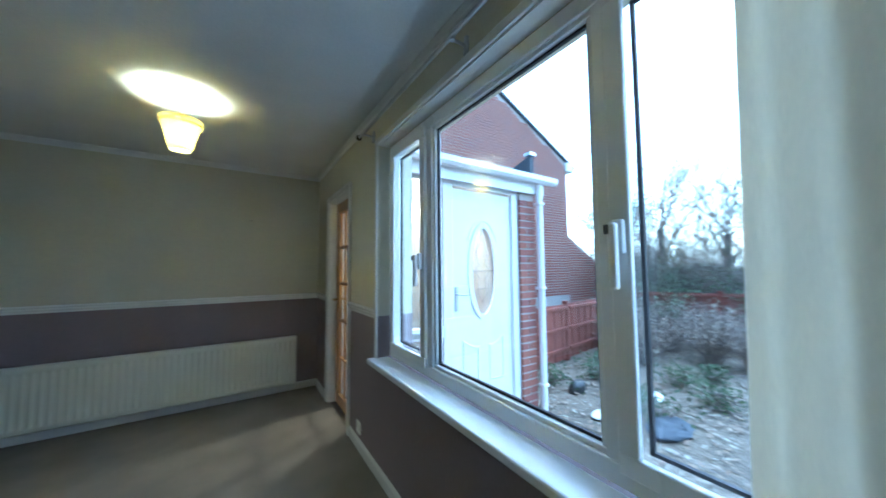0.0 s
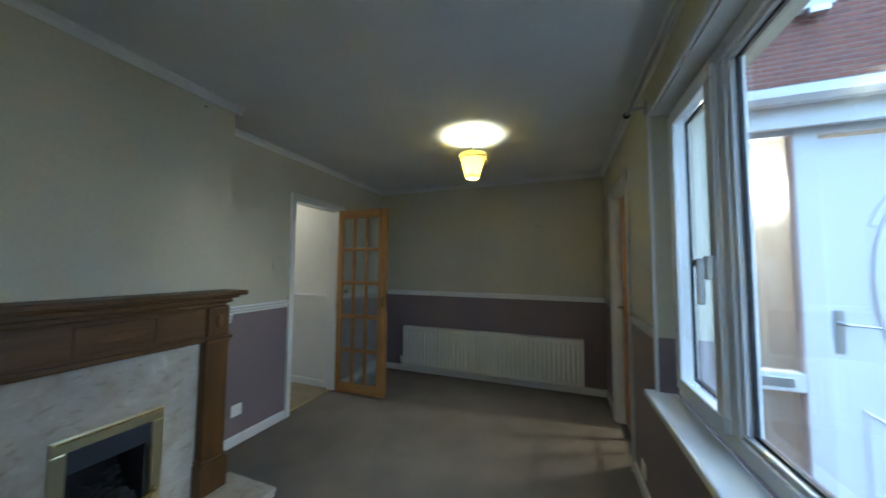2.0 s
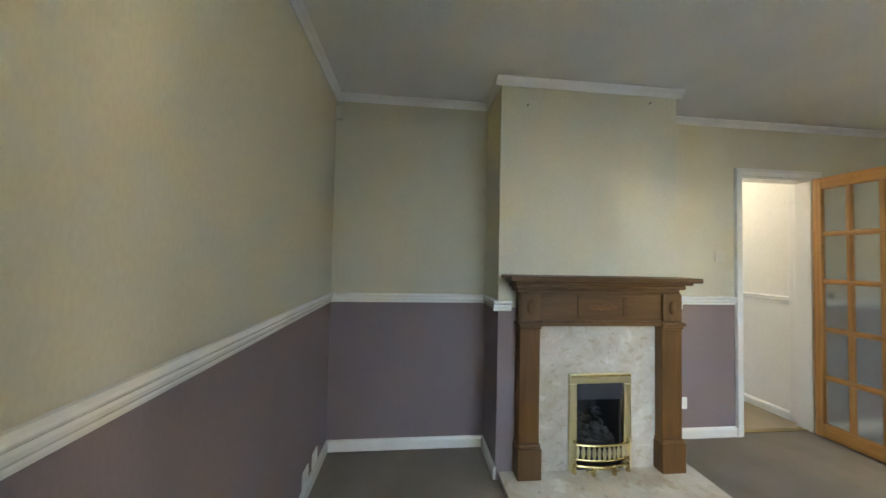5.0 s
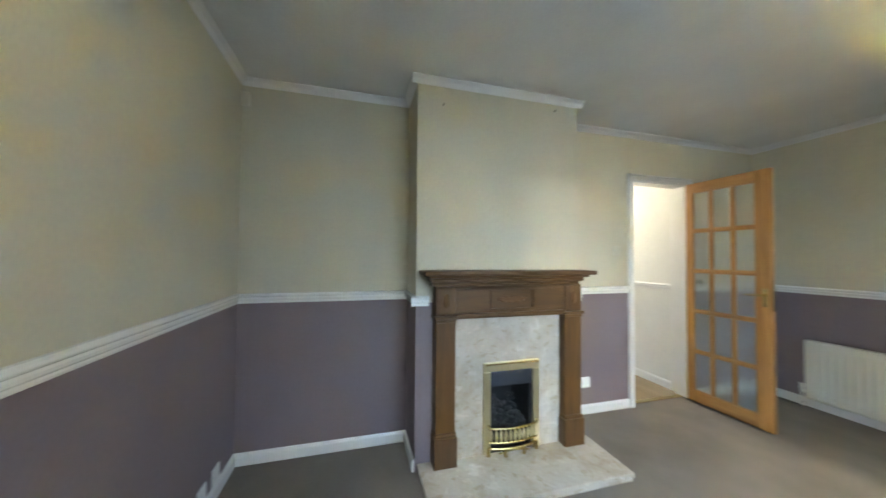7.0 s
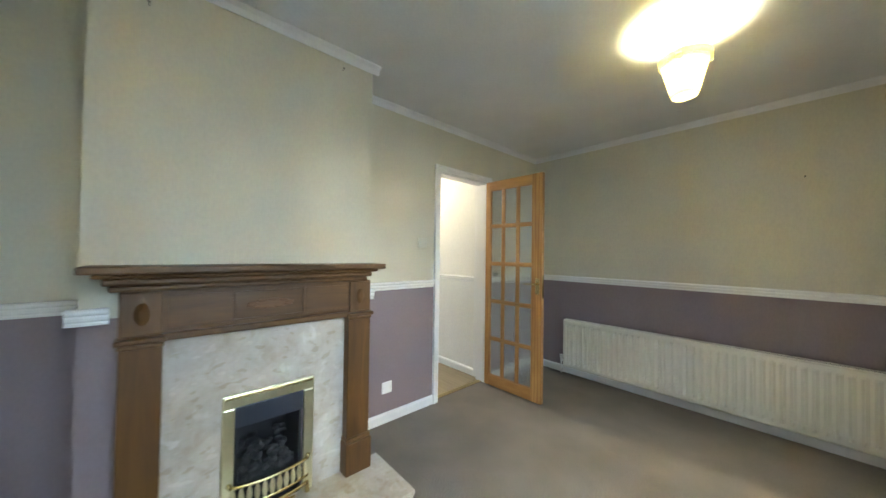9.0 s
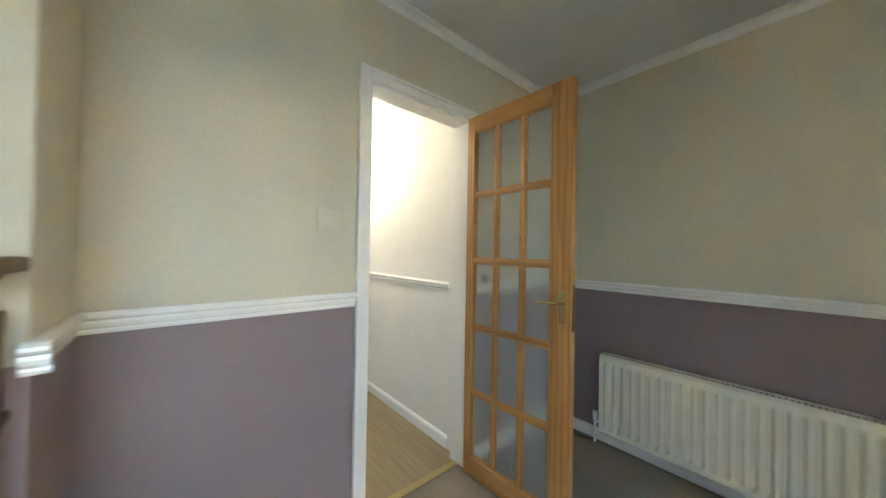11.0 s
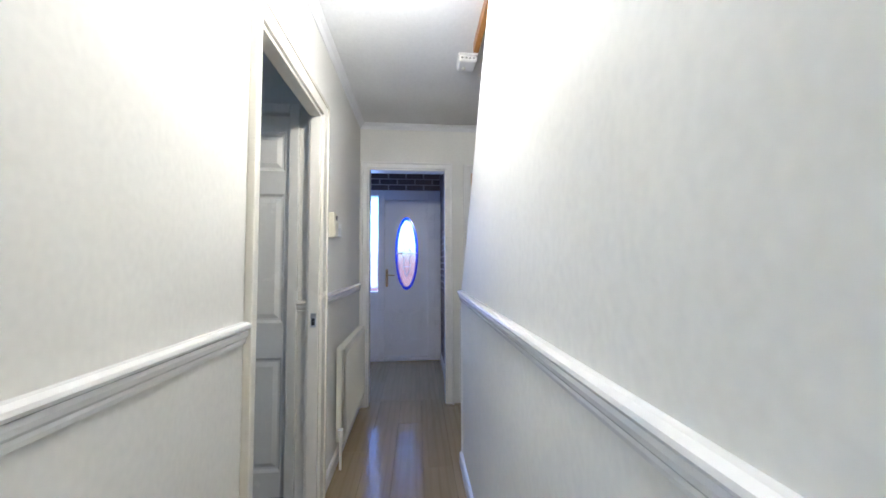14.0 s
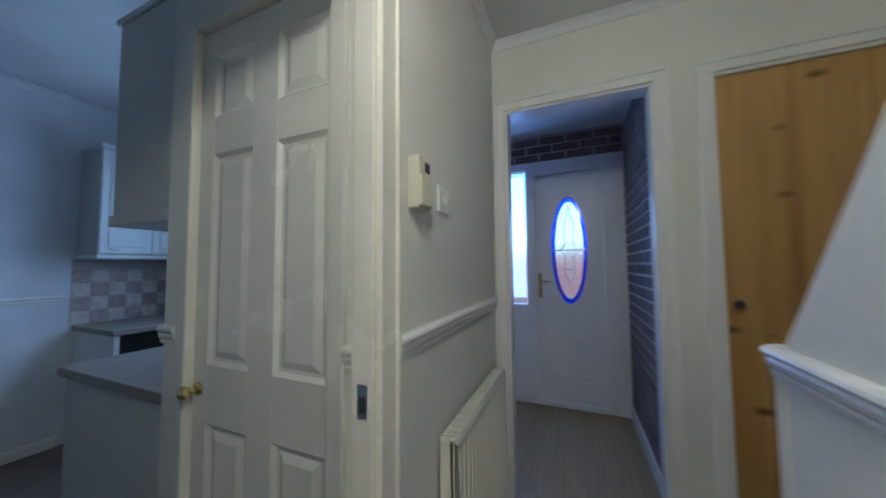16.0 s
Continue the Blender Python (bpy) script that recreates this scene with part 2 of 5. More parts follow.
def ball(bm, c, r, squash=(1, 1, 1), sub=2):
    bmesh.ops.create_icosphere(bm, subdivisions=sub, radius=r, matrix=Matrix.LocRotScale(c, None, squash))


def pipe(bm, points, r, sides=8):
    """One round bar along a bent line."""
    pts = [Vector(p) for p in points]
    rings = []
    for k, p in enumerate(pts):
        d = (pts[min(k + 1, len(pts) - 1)] - pts[max(k - 1, 0)]).normalized()
        u = d.cross(Vector((0, 0, 1))).normalized()
        v = u.cross(d)
        rings.append([bm.verts.new(p + u * (r * math.cos(2 * math.pi * q / sides)) + v * (r * math.sin(2 * math.pi * q / sides))) for q in range(sides)])
    for lo, hi in zip(rings, rings[1:]):
        for q in range(sides):
            bm.faces.new((lo[q], lo[(q + 1) % sides], hi[(q + 1) % sides], hi[q]))
    bm.faces.new(rings[0][::-1])
    bm.faces.new(rings[-1])
    bmesh.ops.recalc_face_normals(bm, faces=bm.faces)


def turned(bm, centre, profile, sides=28, scale=(1, 1)):
    """A lathe shape round a vertical axis from (radius, height) pairs."""
    rings = []
    for r, z in profile:
        rings.append([bm.verts.new((centre[0] + scale[0] * r * math.cos(2 * math.pi * k / sides), centre[1] + scale[1] * r * math.sin(2 * math.pi * k / sides), centre[2] + z)) for k in range(sides)])
    for lo, hi in zip(rings, rings[1:]):
        for k in range(sides):
            bm.faces.new((lo[k], lo[(k + 1) % sides], hi[(k + 1) % sides], hi[k]))
    for ring, flip in ((rings[0], True), (rings[-1], False)):
        if profile[0 if flip else -1][0] > 1e-4:
            bm.faces.new(ring[::-1] if flip else ring)
    bmesh.ops.recalc_face_normals(bm, faces=bm.faces)


def sweep(bm, a, b, out, profile):
    """A moulding from a to b: the profile's pairs are metres outwards (along out) and up."""
    a, b, out = Vector(a), Vector(b), Vector(out)
    ends = [[bm.verts.new(p + out * u + Vector((0, 0, v))) for u, v in profile] for p in (a, b)]
    n = len(profile)
    for k in range(n):
        bm.faces.new((ends[0][k], ends[0][(k + 1) % n], ends[1][(k + 1) % n], ends[1][k]))
    bm.faces.new(ends[0][::-1])
    bm.faces.new(ends[1])
    bmesh.ops.recalc_face_normals(bm, faces=bm.faces)


def ring_strip(bm, centre, axis, inner, outer, depth0, depth1, sides=48):
    """An upright oval ring: inner and outer are (half width, half height); axis 'x' or 'y' is its normal."""
    def p(k, size, d):
        u, v = size[0] * math.cos(2 * math.pi * k / sides), size[1] * math.sin(2 * math.pi * k / sides)
        off = (d, u, v) if axis == "x" else (u, d, v)
        return bm.verts.new(Vector(centre) + Vector(off))
    loops = [[p(k, s, d) for k in range(sides)] for s, d in ((inner, depth0), (inner, depth1), (outer, depth1), (outer, depth0))]
    for i in range(4):
        lo, hi = loops[i], loops[(i + 1) % 4]
        for k in range(sides):
            bm.faces.new((lo[k], lo[(k + 1) % sides], hi[(k + 1) % sides], hi[k]))
    bmesh.ops.recalc_face_normals(bm, faces=bm.faces)


def disc(bm, centre, axis, size, depth0, depth1, sides=48):
    loops = []
    for d in (depth0, depth1):
        loop = []
        for k in range(sides):
            u, v = size[0] * math.cos(2 * math.pi * k / sides), size[1] * math.sin(2 * math.pi * k / sides)
            loop.append(bm.verts.new(Vector(centre) + Vector((d, u, v) if axis == "x" else (u, d, v))))
        loops.append(loop)
    for k in range(sides):
        bm.faces.new((loops[0][k], loops[0][(k + 1) % sides], loops[1][(k + 1) % sides], loops[1][k]))
    bm.faces.new(loops[0][::-1])
    bm.faces.new(loops[1])
    bmesh.ops.recalc_face_normals(bm, faces=bm.faces)


def part(name, bm, material, parent=None, label="", smooth=False):
    me = bpy.data.meshes.new(name)
    bm.to_mesh(me)
    bm.free()
    for m in material if isinstance(material, (list, tuple)) else [material]:
        me.materials.append(m)
    if smooth:
        for f in me.polygons:
            f.use_smooth = True
    ob = new(name, me)
    if parent:
        ob.parent = parent
        ob.matrix_parent_inverse = parent.matrix_world.inverted() if parent.type != "EMPTY" else Matrix.Translation(-parent.location)
    if label:
        ob["label"] = label
    return ob


def boxpart(name, sizes, material, parent=None, bevel=0.0, label=""):
    bm = bmesh.new()
    box(bm, *sizes, bevel)
    return part(name, bm, material, parent, label)


def thing(name, place, label, category, group="", kind=""):
    ob = new(name)
    ob.location = place
    ob.empty_display_size = 0.1
    return tagged(ob, label, category, group, kind)


def structure(ob, label, category="structure"):
    return tagged(ob, label, category, kind="structure")


def wall(name, axis, face, back, a0, a1, z0, z1, holes, materials, split=None, label=""):
    """A wall in a plane across axis, from its face to its back, with holes (a0, a1, z0, z1). Below split it takes the second material."""
    us = sorted({a0, a1, *(h[0] for h in holes), *(h[1] for h in holes)})
    vs = sorted({z0, z1, *([split] if split else []), *(h[2] for h in holes), *(h[3] for h in holes)})
    us, vs = [u for u in us if a0 <= u <= a1], [v for v in vs if z0 <= v <= z1]
    nu, nv = len(us) - 1, len(vs) - 1

    def solid(i, j):
        if not (0 <= i < nu and 0 <= j < nv):
            return False
        cu, cv = (us[i] + us[i + 1]) / 2, (vs[j] + vs[j + 1]) / 2
        return not any(h[0] < cu < h[1] and h[2] < cv < h[3] for h in holes)

    bm = bmesh.new()

    def quad(points, index):
        f = bm.faces.new([bm.verts.new((d, u, v) if axis == "x" else (u, d, v)) for d, u, v in points])
        f.material_index = index

    for i in range(nu):
        for j in range(nv):
            if not solid(i, j):
                continue
            u0, u1, v0, v1 = us[i], us[i + 1], vs[j], vs[j + 1]
            k = 1 if split and v1 <= split + 1e-6 else 0
            for d in (face, back):
                quad([(d, u0, v0), (d, u1, v0), (d, u1, v1), (d, u0, v1)], k if d == face else (2 if len(materials) > 2 else k))
            for di, dj, ends in ((-1, 0, ((u0, v0), (u0, v1))), (1, 0, ((u1, v0), (u1, v1))), (0, -1, ((u0, v0), (u1, v0))), (0, 1, ((u0, v1), (u1, v1)))):
                if not solid(i + di, j + dj):
                    (p, q), (r, s) = ends
                    quad([(face, p, q), (face, r, s), (back, r, s), (back, p, q)], k)
    bmesh.ops.remove_doubles(bm, verts=bm.verts, dist=1e-5)
    bmesh.ops.recalc_face_normals(bm, faces=bm.faces)
    return structure(part(name, bm, materials), label, "wall")


DADO = [(0, -0.030), (0.008, -0.030), (0.010, -0.022), (0.009, -0.016), (0.014, -0.010), (0.017, 0.000), (0.015, 0.008), (0.021, 0.012), (0.024, 0.018), (0.022, 0.025), (0.012, 0.031), (0, 0.032)]
SKIRTING = [(0, 0), (0.016, 0), (0.016, 0.058), (0.010, 0.070), (0, 0.074)]
COVE = [(0, 0), (0, -0.045), (0.006, -0.045), (0.009, -0.037), (0.018, -0.020), (0.033, -0.009), (0.038, -0.006), (0.038, 0)]
ARCHITRAVE = 0.046


def moulding(name, a, b, out, profile, material, label):
    bm = bmesh.new()
    sweep(bm, a, b, out, profile)
    return structure(part(name, bm, material), label, name.split("_")[0])


def mouldings(runs, height, dado_z=None, skirting=True, coving=True, paint=None):
    for a, b, out in runs:
        if skirting:
            moulding("skirting_board", (*a, 0.002), (*b, 0.002), out, SKIRTING, GLOSS, "white painted skirting board along the wall")
        if dado_z:
            moulding("dado_rail", (*a, dado_z), (*b, dado_z), out, DADO, GLOSS, "white painted moulded dado rail on the wall")
        if coving:
            moulding("coving", (*a, height - 0.001), (*b, height - 0.001), out, COVE, COVING, "white plaster coving below the ceiling")

# ---- the large structure ----
W, L, H, HH = 2.82, 4.63, 2.43, 2.45      # lounge width, length, ceiling height; hall ceiling height
HS, HN = 3.0, 3.77             # hall south and north faces
EX = -3.10                      # end of the hall

boxpart("floor_lounge", (-0.055, W + 0.02, -0.02, L + 0.02, -0.15, 0.0), CARPET)
structure(bpy.data.objects["floor_lounge"], "worn taupe brown fitted carpet in the lounge", "floor")
bm = bmesh.new()
box(bm, 0.0, W + 0.02, -0.02, L + 0.02, H, H + 0.15)
structure(part("ceiling_lounge", bm, CEILINGPAINT), "off-white painted lounge ceiling", "ceiling")
two = [CREAM, MAUVE, HALLPAPER]
wall("wall_fireplace", "x", 0.0, -0.11, -0.12, L + 0.12, 0, HH, [(3.085, 3.74, -0.1, 2.015)], two, 1.02, "cream over mauve wallpapered wall with doorway to the hall")
wall("wall_back", "y", 0.0, -0.12, 0.0, W, 0, H, [], [CREAM, MAUVE], 1.02, "cream over mauve wallpapered lounge wall")
wall("wall_radiator", "y", L, L + 0.12, 0.0, W, 0, H, [], [CREAM, MAUVE], 1.02, "cream over mauve wallpapered wall behind the long radiator")
wall("wall_window", "x", W, W + 0.26, -0.12, L + 0.12, 0, H, [(0.62, 2.72, 0.73, 2.185), (3.37, 4.07, -0.1, 2.03)], [CREAM, MAUVE, BRICK], 1.02, "cream over mauve wallpapered wall with wide window and porch door")

# chimney breast with a recess for the fire
BX, BY0, BY1 = 0.34, 1.07, 2.235
wall("chimney_breast", "x", BX, 0.001, BY0, BY1, 0, H, [(1.56, 1.85, 0.0, 0.57)], [CREAM, MAUVE], 1.02, "cream over mauve papered chimney breast")

UX, UY = (1, 0, 0), (0, 1, 0)
NX, NY = (-1, 0, 0), (0, -1, 0)
mouldings([((0, 0), (0, BY0), UX), ((0, BY1), (0, 3.085 - ARCHITRAVE), UX), ((0, 3.74 + ARCHITRAVE), (0, L), UX), ((0, 0), (W, 0), UY), ((0, L), (W, L), NY)], H, 1.03, coving=False)
mouldings([((W, 0), (W, 0.60), NX), ((W, 2.76), (W, 3.37 - ARCHITRAVE), NX), ((W, 4.07 + ARCHITRAVE), (W, L), NX)], H, 1.03, skirting=False, coving=False)
mouldings([((W, 0), (W, 3.37 - ARCHITRAVE), NX), ((W, 4.07 + ARCHITRAVE), (W, L), NX), ((0, BY0), (BX, BY0), NY), ((0, BY1), (BX, BY1), UY)], H, coving=False)
mouldings([((0, BY0), (BX, BY0), NY), ((0, BY1), (BX, BY1), UY), ((BX, BY0 - 0.03), (BX, 1.15), UX), ((BX, 2.225), (BX, BY1 + 0.03), UX)], H, 1.03, skirting=False, coving=False)
mouldings([((0, 0), (0, BY0), UX), ((0, BY1), (0, L), UX), ((BX, BY0 - 0.038), (BX, BY1 + 0.038), UX), ((0, BY0), (BX, BY0), NY), ((0, BY1), (BX, BY1), UY),
           ((0, 0), (W, 0), UY), ((0, L), (W, L), NY), ((W, 0), (W, L), NX)], H, skirting=False)


def door_lining(name, axis, a0, a1, top, face, back, sides, material, label, g=ARCHITRAVE, near=None):
    """A painted lining with architraves round a doorway; sides: the faces that carry an architrave, with the sign of their outward way."""
    t = 0.022
    h = near or g
    root = thing(name, ((face + back) / 2, (a0 + a1) / 2, 0) if axis == "x" else ((a0 + a1) / 2, (face + back) / 2, 0), label, "door frame", kind="structure")
    lo, hi = min(face, back) - 0.002, max(face, back) + 0.002

    def put(n, d0, d1, u0, u1, v0, v1, bevel=0.003):
        boxpart(n, (d0, d1, u0, u1, v0, v1) if axis == "x" else (u0, u1, d0, d1, v0, v1), material, root, bevel)
    put("jamb", lo, hi, a0 - 0.001, a0 + t, 0, top)
    put("jamb", lo, hi, a1 - t, a1 + 0.001, 0, top)
    put("head", lo, hi, a0 + t, a1 - t, top - t, top + 0.001)
    for d, s in sides:
        e0, e1 = sorted((d, d + s * 0.016))
        f0, f1 = sorted((d, d + s * 0.024))
        for u0, u1, edge in ((a0 - g, a0 + 0.008, a0 - g), (a1 - 0.008, a1 + h, a1 + h)):
            put("architrave", e0, e1, u0, u1, 0, top + g)
            w0, w1 = sorted((edge + (-0.002 if edge < a0 else 0.002), edge + (0.014 if edge < a0 else -0.014)))
            put("architrave_bead", f0, f1, w0, w1, 0, top + g + 0.002)
        put("architrave", e0, e1, a0 + 0.008, a1 - 0.008, top - 0.008, top + g)
        put("architrave_bead", f0, f1, a0 - g + 0.014, a1 + h - 0.014, top + g - 0.014, top + g + 0.002)
    return root


door_lining("door_frame_lounge", "x", 3.085, 3.74, 2.015, 0.0, -0.11, [(0.0, 1)], GLOSS, "white gloss door frame between lounge and hall")
door_lining("door_frame_side_porch", "x", 3.37, 4.07, 2.03, W, W + 0.26, [(W, -1)], GLOSS, "white gloss door frame to the side porch")

# hall shell
for n, s in enumerate([(EX - 0.1, -0.055, HS - 0.1, 4.62), (-4.44, EX - 0.1, 2.45, 3.82)]):
    boxpart("floor_hall" if n == 0 else "floor_front_porch", (*s, -0.15, -0.008), SOIL)
    structure(bpy.data.objects["floor_hall" if n == 0 else "floor_front_porch"], "subfloor under laminate planks", "floor")
bm = bmesh.new()
box(bm, EX - 0.1, -0.05, 0.0, 4.72, HH, HH + 0.12)
structure(part("ceiling_hall", bm, CEILINGPAINT), "white painted hall and kitchen ceiling", "ceiling")
wall("wall_hall_south", "y", HS, HS - 0.05, EX, -0.11, 0, HH, [(-2.005, -1.337, -0.1, 2.005)], [HALLPAPER, HALLPAPER, KITCHENPAINT], None, "white papered hall wall with open kitchen doorway")
door_lining("door_frame_kitchen", "y", -2.005, -1.337, 2.005, HS, HS - 0.05, [(HS, 1), (HS - 0.05, -1)], DOORGLOSS, "off-white gloss door frame to the kitchen", 0.062, 0.036)
wall("wall_hall_end", "x", EX, EX - 0.10, 0.0, 4.72, 0, HH, [(3.06, 3.765, -0.1, 2.062), (3.96, 4.60, -0.1, 2.05), (0.75, 1.85, 1.05, 2.0)], [HALLPAPER, HALLPAPER, BRICK], None, "white papered wall at the end of the hall")
door_lining("door_frame_front_porch", "x", 3.06, 3.765, 2.062, EX, EX - 0.10, [(EX, 1)], GLOSS, "white gloss frame round the opening to the front porch")
wall("wall_stair_far", "y", 4.62, 4.72, EX, -0.11, 0, HH, [], [HALLPAPER], None, "white papered wall beyond the stairs")

# stair wall: full height near the lounge, sloping down to the newel
bm = bmesh.new()
outline = [(-0.11, 0.0), (-2.262, 0.0), (-2.262, 1.042), (-1.29, HH), (-0.11, HH)]
rings = [[bm.verts.new((x, y, z)) for x, z in outline] for y in (HN, HN + 0.09)]
for k in range(len(outline)):
    bm.faces.new((rings[0][k], rings[0][(k + 1) % 5], rings[1][(k + 1) % 5], rings[1][k]))
bm.faces.new(rings[0])
bm.faces.new(rings[1][::-1])
bmesh.ops.recalc_face_normals(bm, faces=bm.faces)
structure(part("wall_stair", bm, HALLPAPER), "white papered stair wall with sloping top edge", "wall")
bm = bmesh.new()
box(bm, -2.288, -2.264, HN - 0.006, HN + 0.096, 0, 1.050, 0.004)
structure(part("stair_newel_trim", bm, GLOSS), "white painted post at the foot of the stair wall", "trim")
mouldings([((EX, HS), (-2.005 - 0.062, HS), UY), ((-1.337 + 0.036, HS), (-0.11, HS), UY)], HH, 1.016, coving=False)
mouldings([((-0.185, HN), (-2.288, HN), NY)], HH, 1.016, coving=False)
mouldings([((EX, HS), (-0.11, HS), UY), ((EX, HS), (EX, 4.62), UX)], HH, skirting=False)
bm = bmesh.new()
box(bm, -0.185, -0.112, HN - 0.014, HN, 0, HH - 0.05, 0.003)
structure(part("trim_stair_wall", bm, GLOSS), "white painted upright trim beside the lounge doorway", "trim")
bm = bmesh.new()
box(bm, -2.03, -1.58, HN + 0.045, HN + 0.075, HH - 0.055, HH - 0.001, 0.003)
structure(part("trim_stairwell", bm, PINE_H), "pine board trimming the stairwell edge", "trim")

# kitchen shell
boxpart("floor_kitchen", (EX - 0.1, -0.11, 0.0, HS - 0.05, -0.15, -0.004), surface("brown_vinyl_floor", (0.13, 0.10, 0.08), 0.35, grain=30, vary=0.25))
structure(bpy.data.objects["floor_kitchen"], "dark brown vinyl kitchen floor", "floor")
wall("wall_kitchen_back", "y", 0.07, -0.05, EX, -0.11, 0, HH, [], [KITCHENPAINT], None, "pale painted kitchen wall with dado rail")
mouldings([((-2.44, 0.07), (-0.11, 0.07), UY)], HH, 1.0)
wall("wall_pantry_front", "x", -2.06, -2.14, 2.09, HS - 0.05, 0, HH, [(2.21, 2.835, 0.0, 2.04)], [DOORGLOSS], None, "off-white painted pantry wall in the kitchen")
wall("wall_pantry_side", "y", 2.09, 2.15, EX, -2.14, 0, HH, [], [KITCHENPAINT], None, "pale painted side of the kitchen pantry")
moulding("dado_rail", (-2.06, 2.088, 0.99), (-2.06, 2.175, 0.99), UX, DADO, DOORGLOSS, "short dado rail end beside the pantry door")
moulding("dado_rail", (-2.06, 2.87, 0.99), (-2.06, 2.930, 0.99), UX, DADO, DOORGLOSS, "short dado rail end beside the pantry door")

# front porch shell
wall("wall_porch_brick", "y", 3.80, 3.90, -4.44, EX - 0.1, 0, 2.5, [], [MORTAR], None, "brown brick side wall of the front porch")
wall("wall_porch_side", "y", 2.45, 2.35, -4.44, EX - 0.1, 0, 2.5, [], [HALLPAPER], None, "plain side wall of the front porch")
wall("wall_porch_lintel", "x", -4.36, -4.44, 2.45, 3.80, 2.15, 2.5, [], [MORTAR], None, "brown brick lintel over the front door")
bm = bmesh.new()
box(bm, -4.44, EX - 0.1, 2.35, 3.90, 2.40, 2.5)
structure(part("ceiling_front_porch", bm, CEILINGPAINT), "off-white front porch ceiling", "ceiling")

# ---- lounge window ----
GX0, GX1 = W + 0.075, W + 0.145


def window_unit():
    root = thing("window_lounge", (GX0, 1.67, 0.755), "white plastic three-light window with handles", "window", kind="structure")
    y0, y1, z0, z1 = 0.63, 2.70, 0.755, 2.175
    f = 0.062
    for s in ((y0, y1, z0, z0 + f), (y0, y1, z1 - f, z1), (y0, y0 + f, z0 + f, z1 - f), (y1 - f, y1, z0 + f, z1 - f),
              (1.168, 1.226, z0 + f, z1 - f), (2.145, 2.20, z0 + f, z1 - f)):
        boxpart("window_frame", (GX0, GX1, *s), UPVC, root, 0.006)
    for a, b, opening in ((y0 + f, 1.168, True), (1.226, 2.145, False), (2.20, y1 - f, True)):
        lo, hi = z0 + f, z1 - f
        g = 0.042 if opening else 0.018
        d0 = GX0 - 0.022 if opening else GX0 + 0.012
        for s in ((a - 0.012, b + 0.012, lo - 0.012, lo + g), (a - 0.012, b + 0.012, hi - g, hi + 0.012), (a - 0.012, a + g, lo + g, hi - g), (b - g, b + 0.012, lo + g, hi - g)):
            boxpart("sash" if opening else "glazing_bead", (d0, GX0 + (0.0 if opening else 0.02) - 0.001 + (0 if opening else 0.02), *s), UPVC, root, 0.005)
        for s in ((a + g, b - g, lo + g, lo + g + 0.010), (a + g, b - g, hi - g - 0.010, hi - g), (a + g, a + g + 0.010, lo + g, hi - g), (b - g - 0.010, b - g, lo + g, hi - g)):
            boxpart("gasket", (GX0 + 0.03, GX0 + 0.042, *s), GASKET, root)
        pane = boxpart("pane", (GX0 + 0.042, GX0 + 0.048, a + 0.004, b - 0.004, lo + 0.004, hi - 0.004), GLASS, root)
        pane.visible_shadow = False
    for y, z in ((1.150, 1.40), (2.222, 1.36)):
        h = boxpart("window_handle", (GX0 - 0.045, GX0 - 0.022, y - 0.016, y + 0.016, z - 0.03, z + 0.06), UPVC, root, 0.006)
        boxpart("lever", (GX0 - 0.072, GX0 - 0.048, y - 0.011, y + 0.011, z - 0.12, z + 0.05), UPVC, h, 0.007)
        boxpart("latch_key", (GX0 - 0.078, GX0 - 0.07, y + 0.004, y + 0.014, z + 0.02, z + 0.045), DARKPLASTIC, h, 0.002)
    return root


window_unit()
boxpart("window_sill", (W - 0.065, W + 0.075, 0.58, 2.755, 0.712, 0.748), SILLGLOSS, None, 0.008)
structure(bpy.data.objects["window_sill"], "white gloss window board below the lounge window", "window sill")
for s in ((W - 0.016, W, 2.72, 2.752, 0.748, 2.225), (W - 0.016, W, 0.62, 2.752, 2.185, 2.225)):
    structure(boxpart("window_trim", s, GLOSS, None, 0.004), "white painted trim round the window opening", "trim")
structure(boxpart("window_reveal_board", (W, W + 0.075, 0.63, 2.712, 2.177, 2.184), GLOSS), "white painted head of the window opening", "trim")


def curtain_pole():
    root = thing("curtain_pole", (W - 0.07, 1.6, 2.27), "thin dark metal curtain pole on wall brackets", "curtain pole")
    bm = bmesh.new()
    rod(bm, (W - 0.075, 0.42, 2.29), (W - 0.075, 2.90, 2.29), 0.011)
    part("pole", bm, CHROME, root, smooth=False)
    bm = bmesh.new()
    ball(bm, (W - 0.075, 2.915, 2.29), 0.021)
    part("finial", bm, DARKPLASTIC, root, smooth=True)
    for y in (0.60, 1.72, 2.80):
        bm = bmesh.new()
        rod(bm, (W, y, 2.27), (W - 0.075, y, 2.27), 0.007, sides=10)
        rod(bm, (W - 0.006, y, 2.23), (W - 0.0005, y, 2.31), 0.012, sides=10)
        rod(bm, (W - 0.075, y, 2.265), (W - 0.075, y, 2.281), 0.012, sides=10)
        part("bracket", bm, CHROME, root)


curtain_pole()


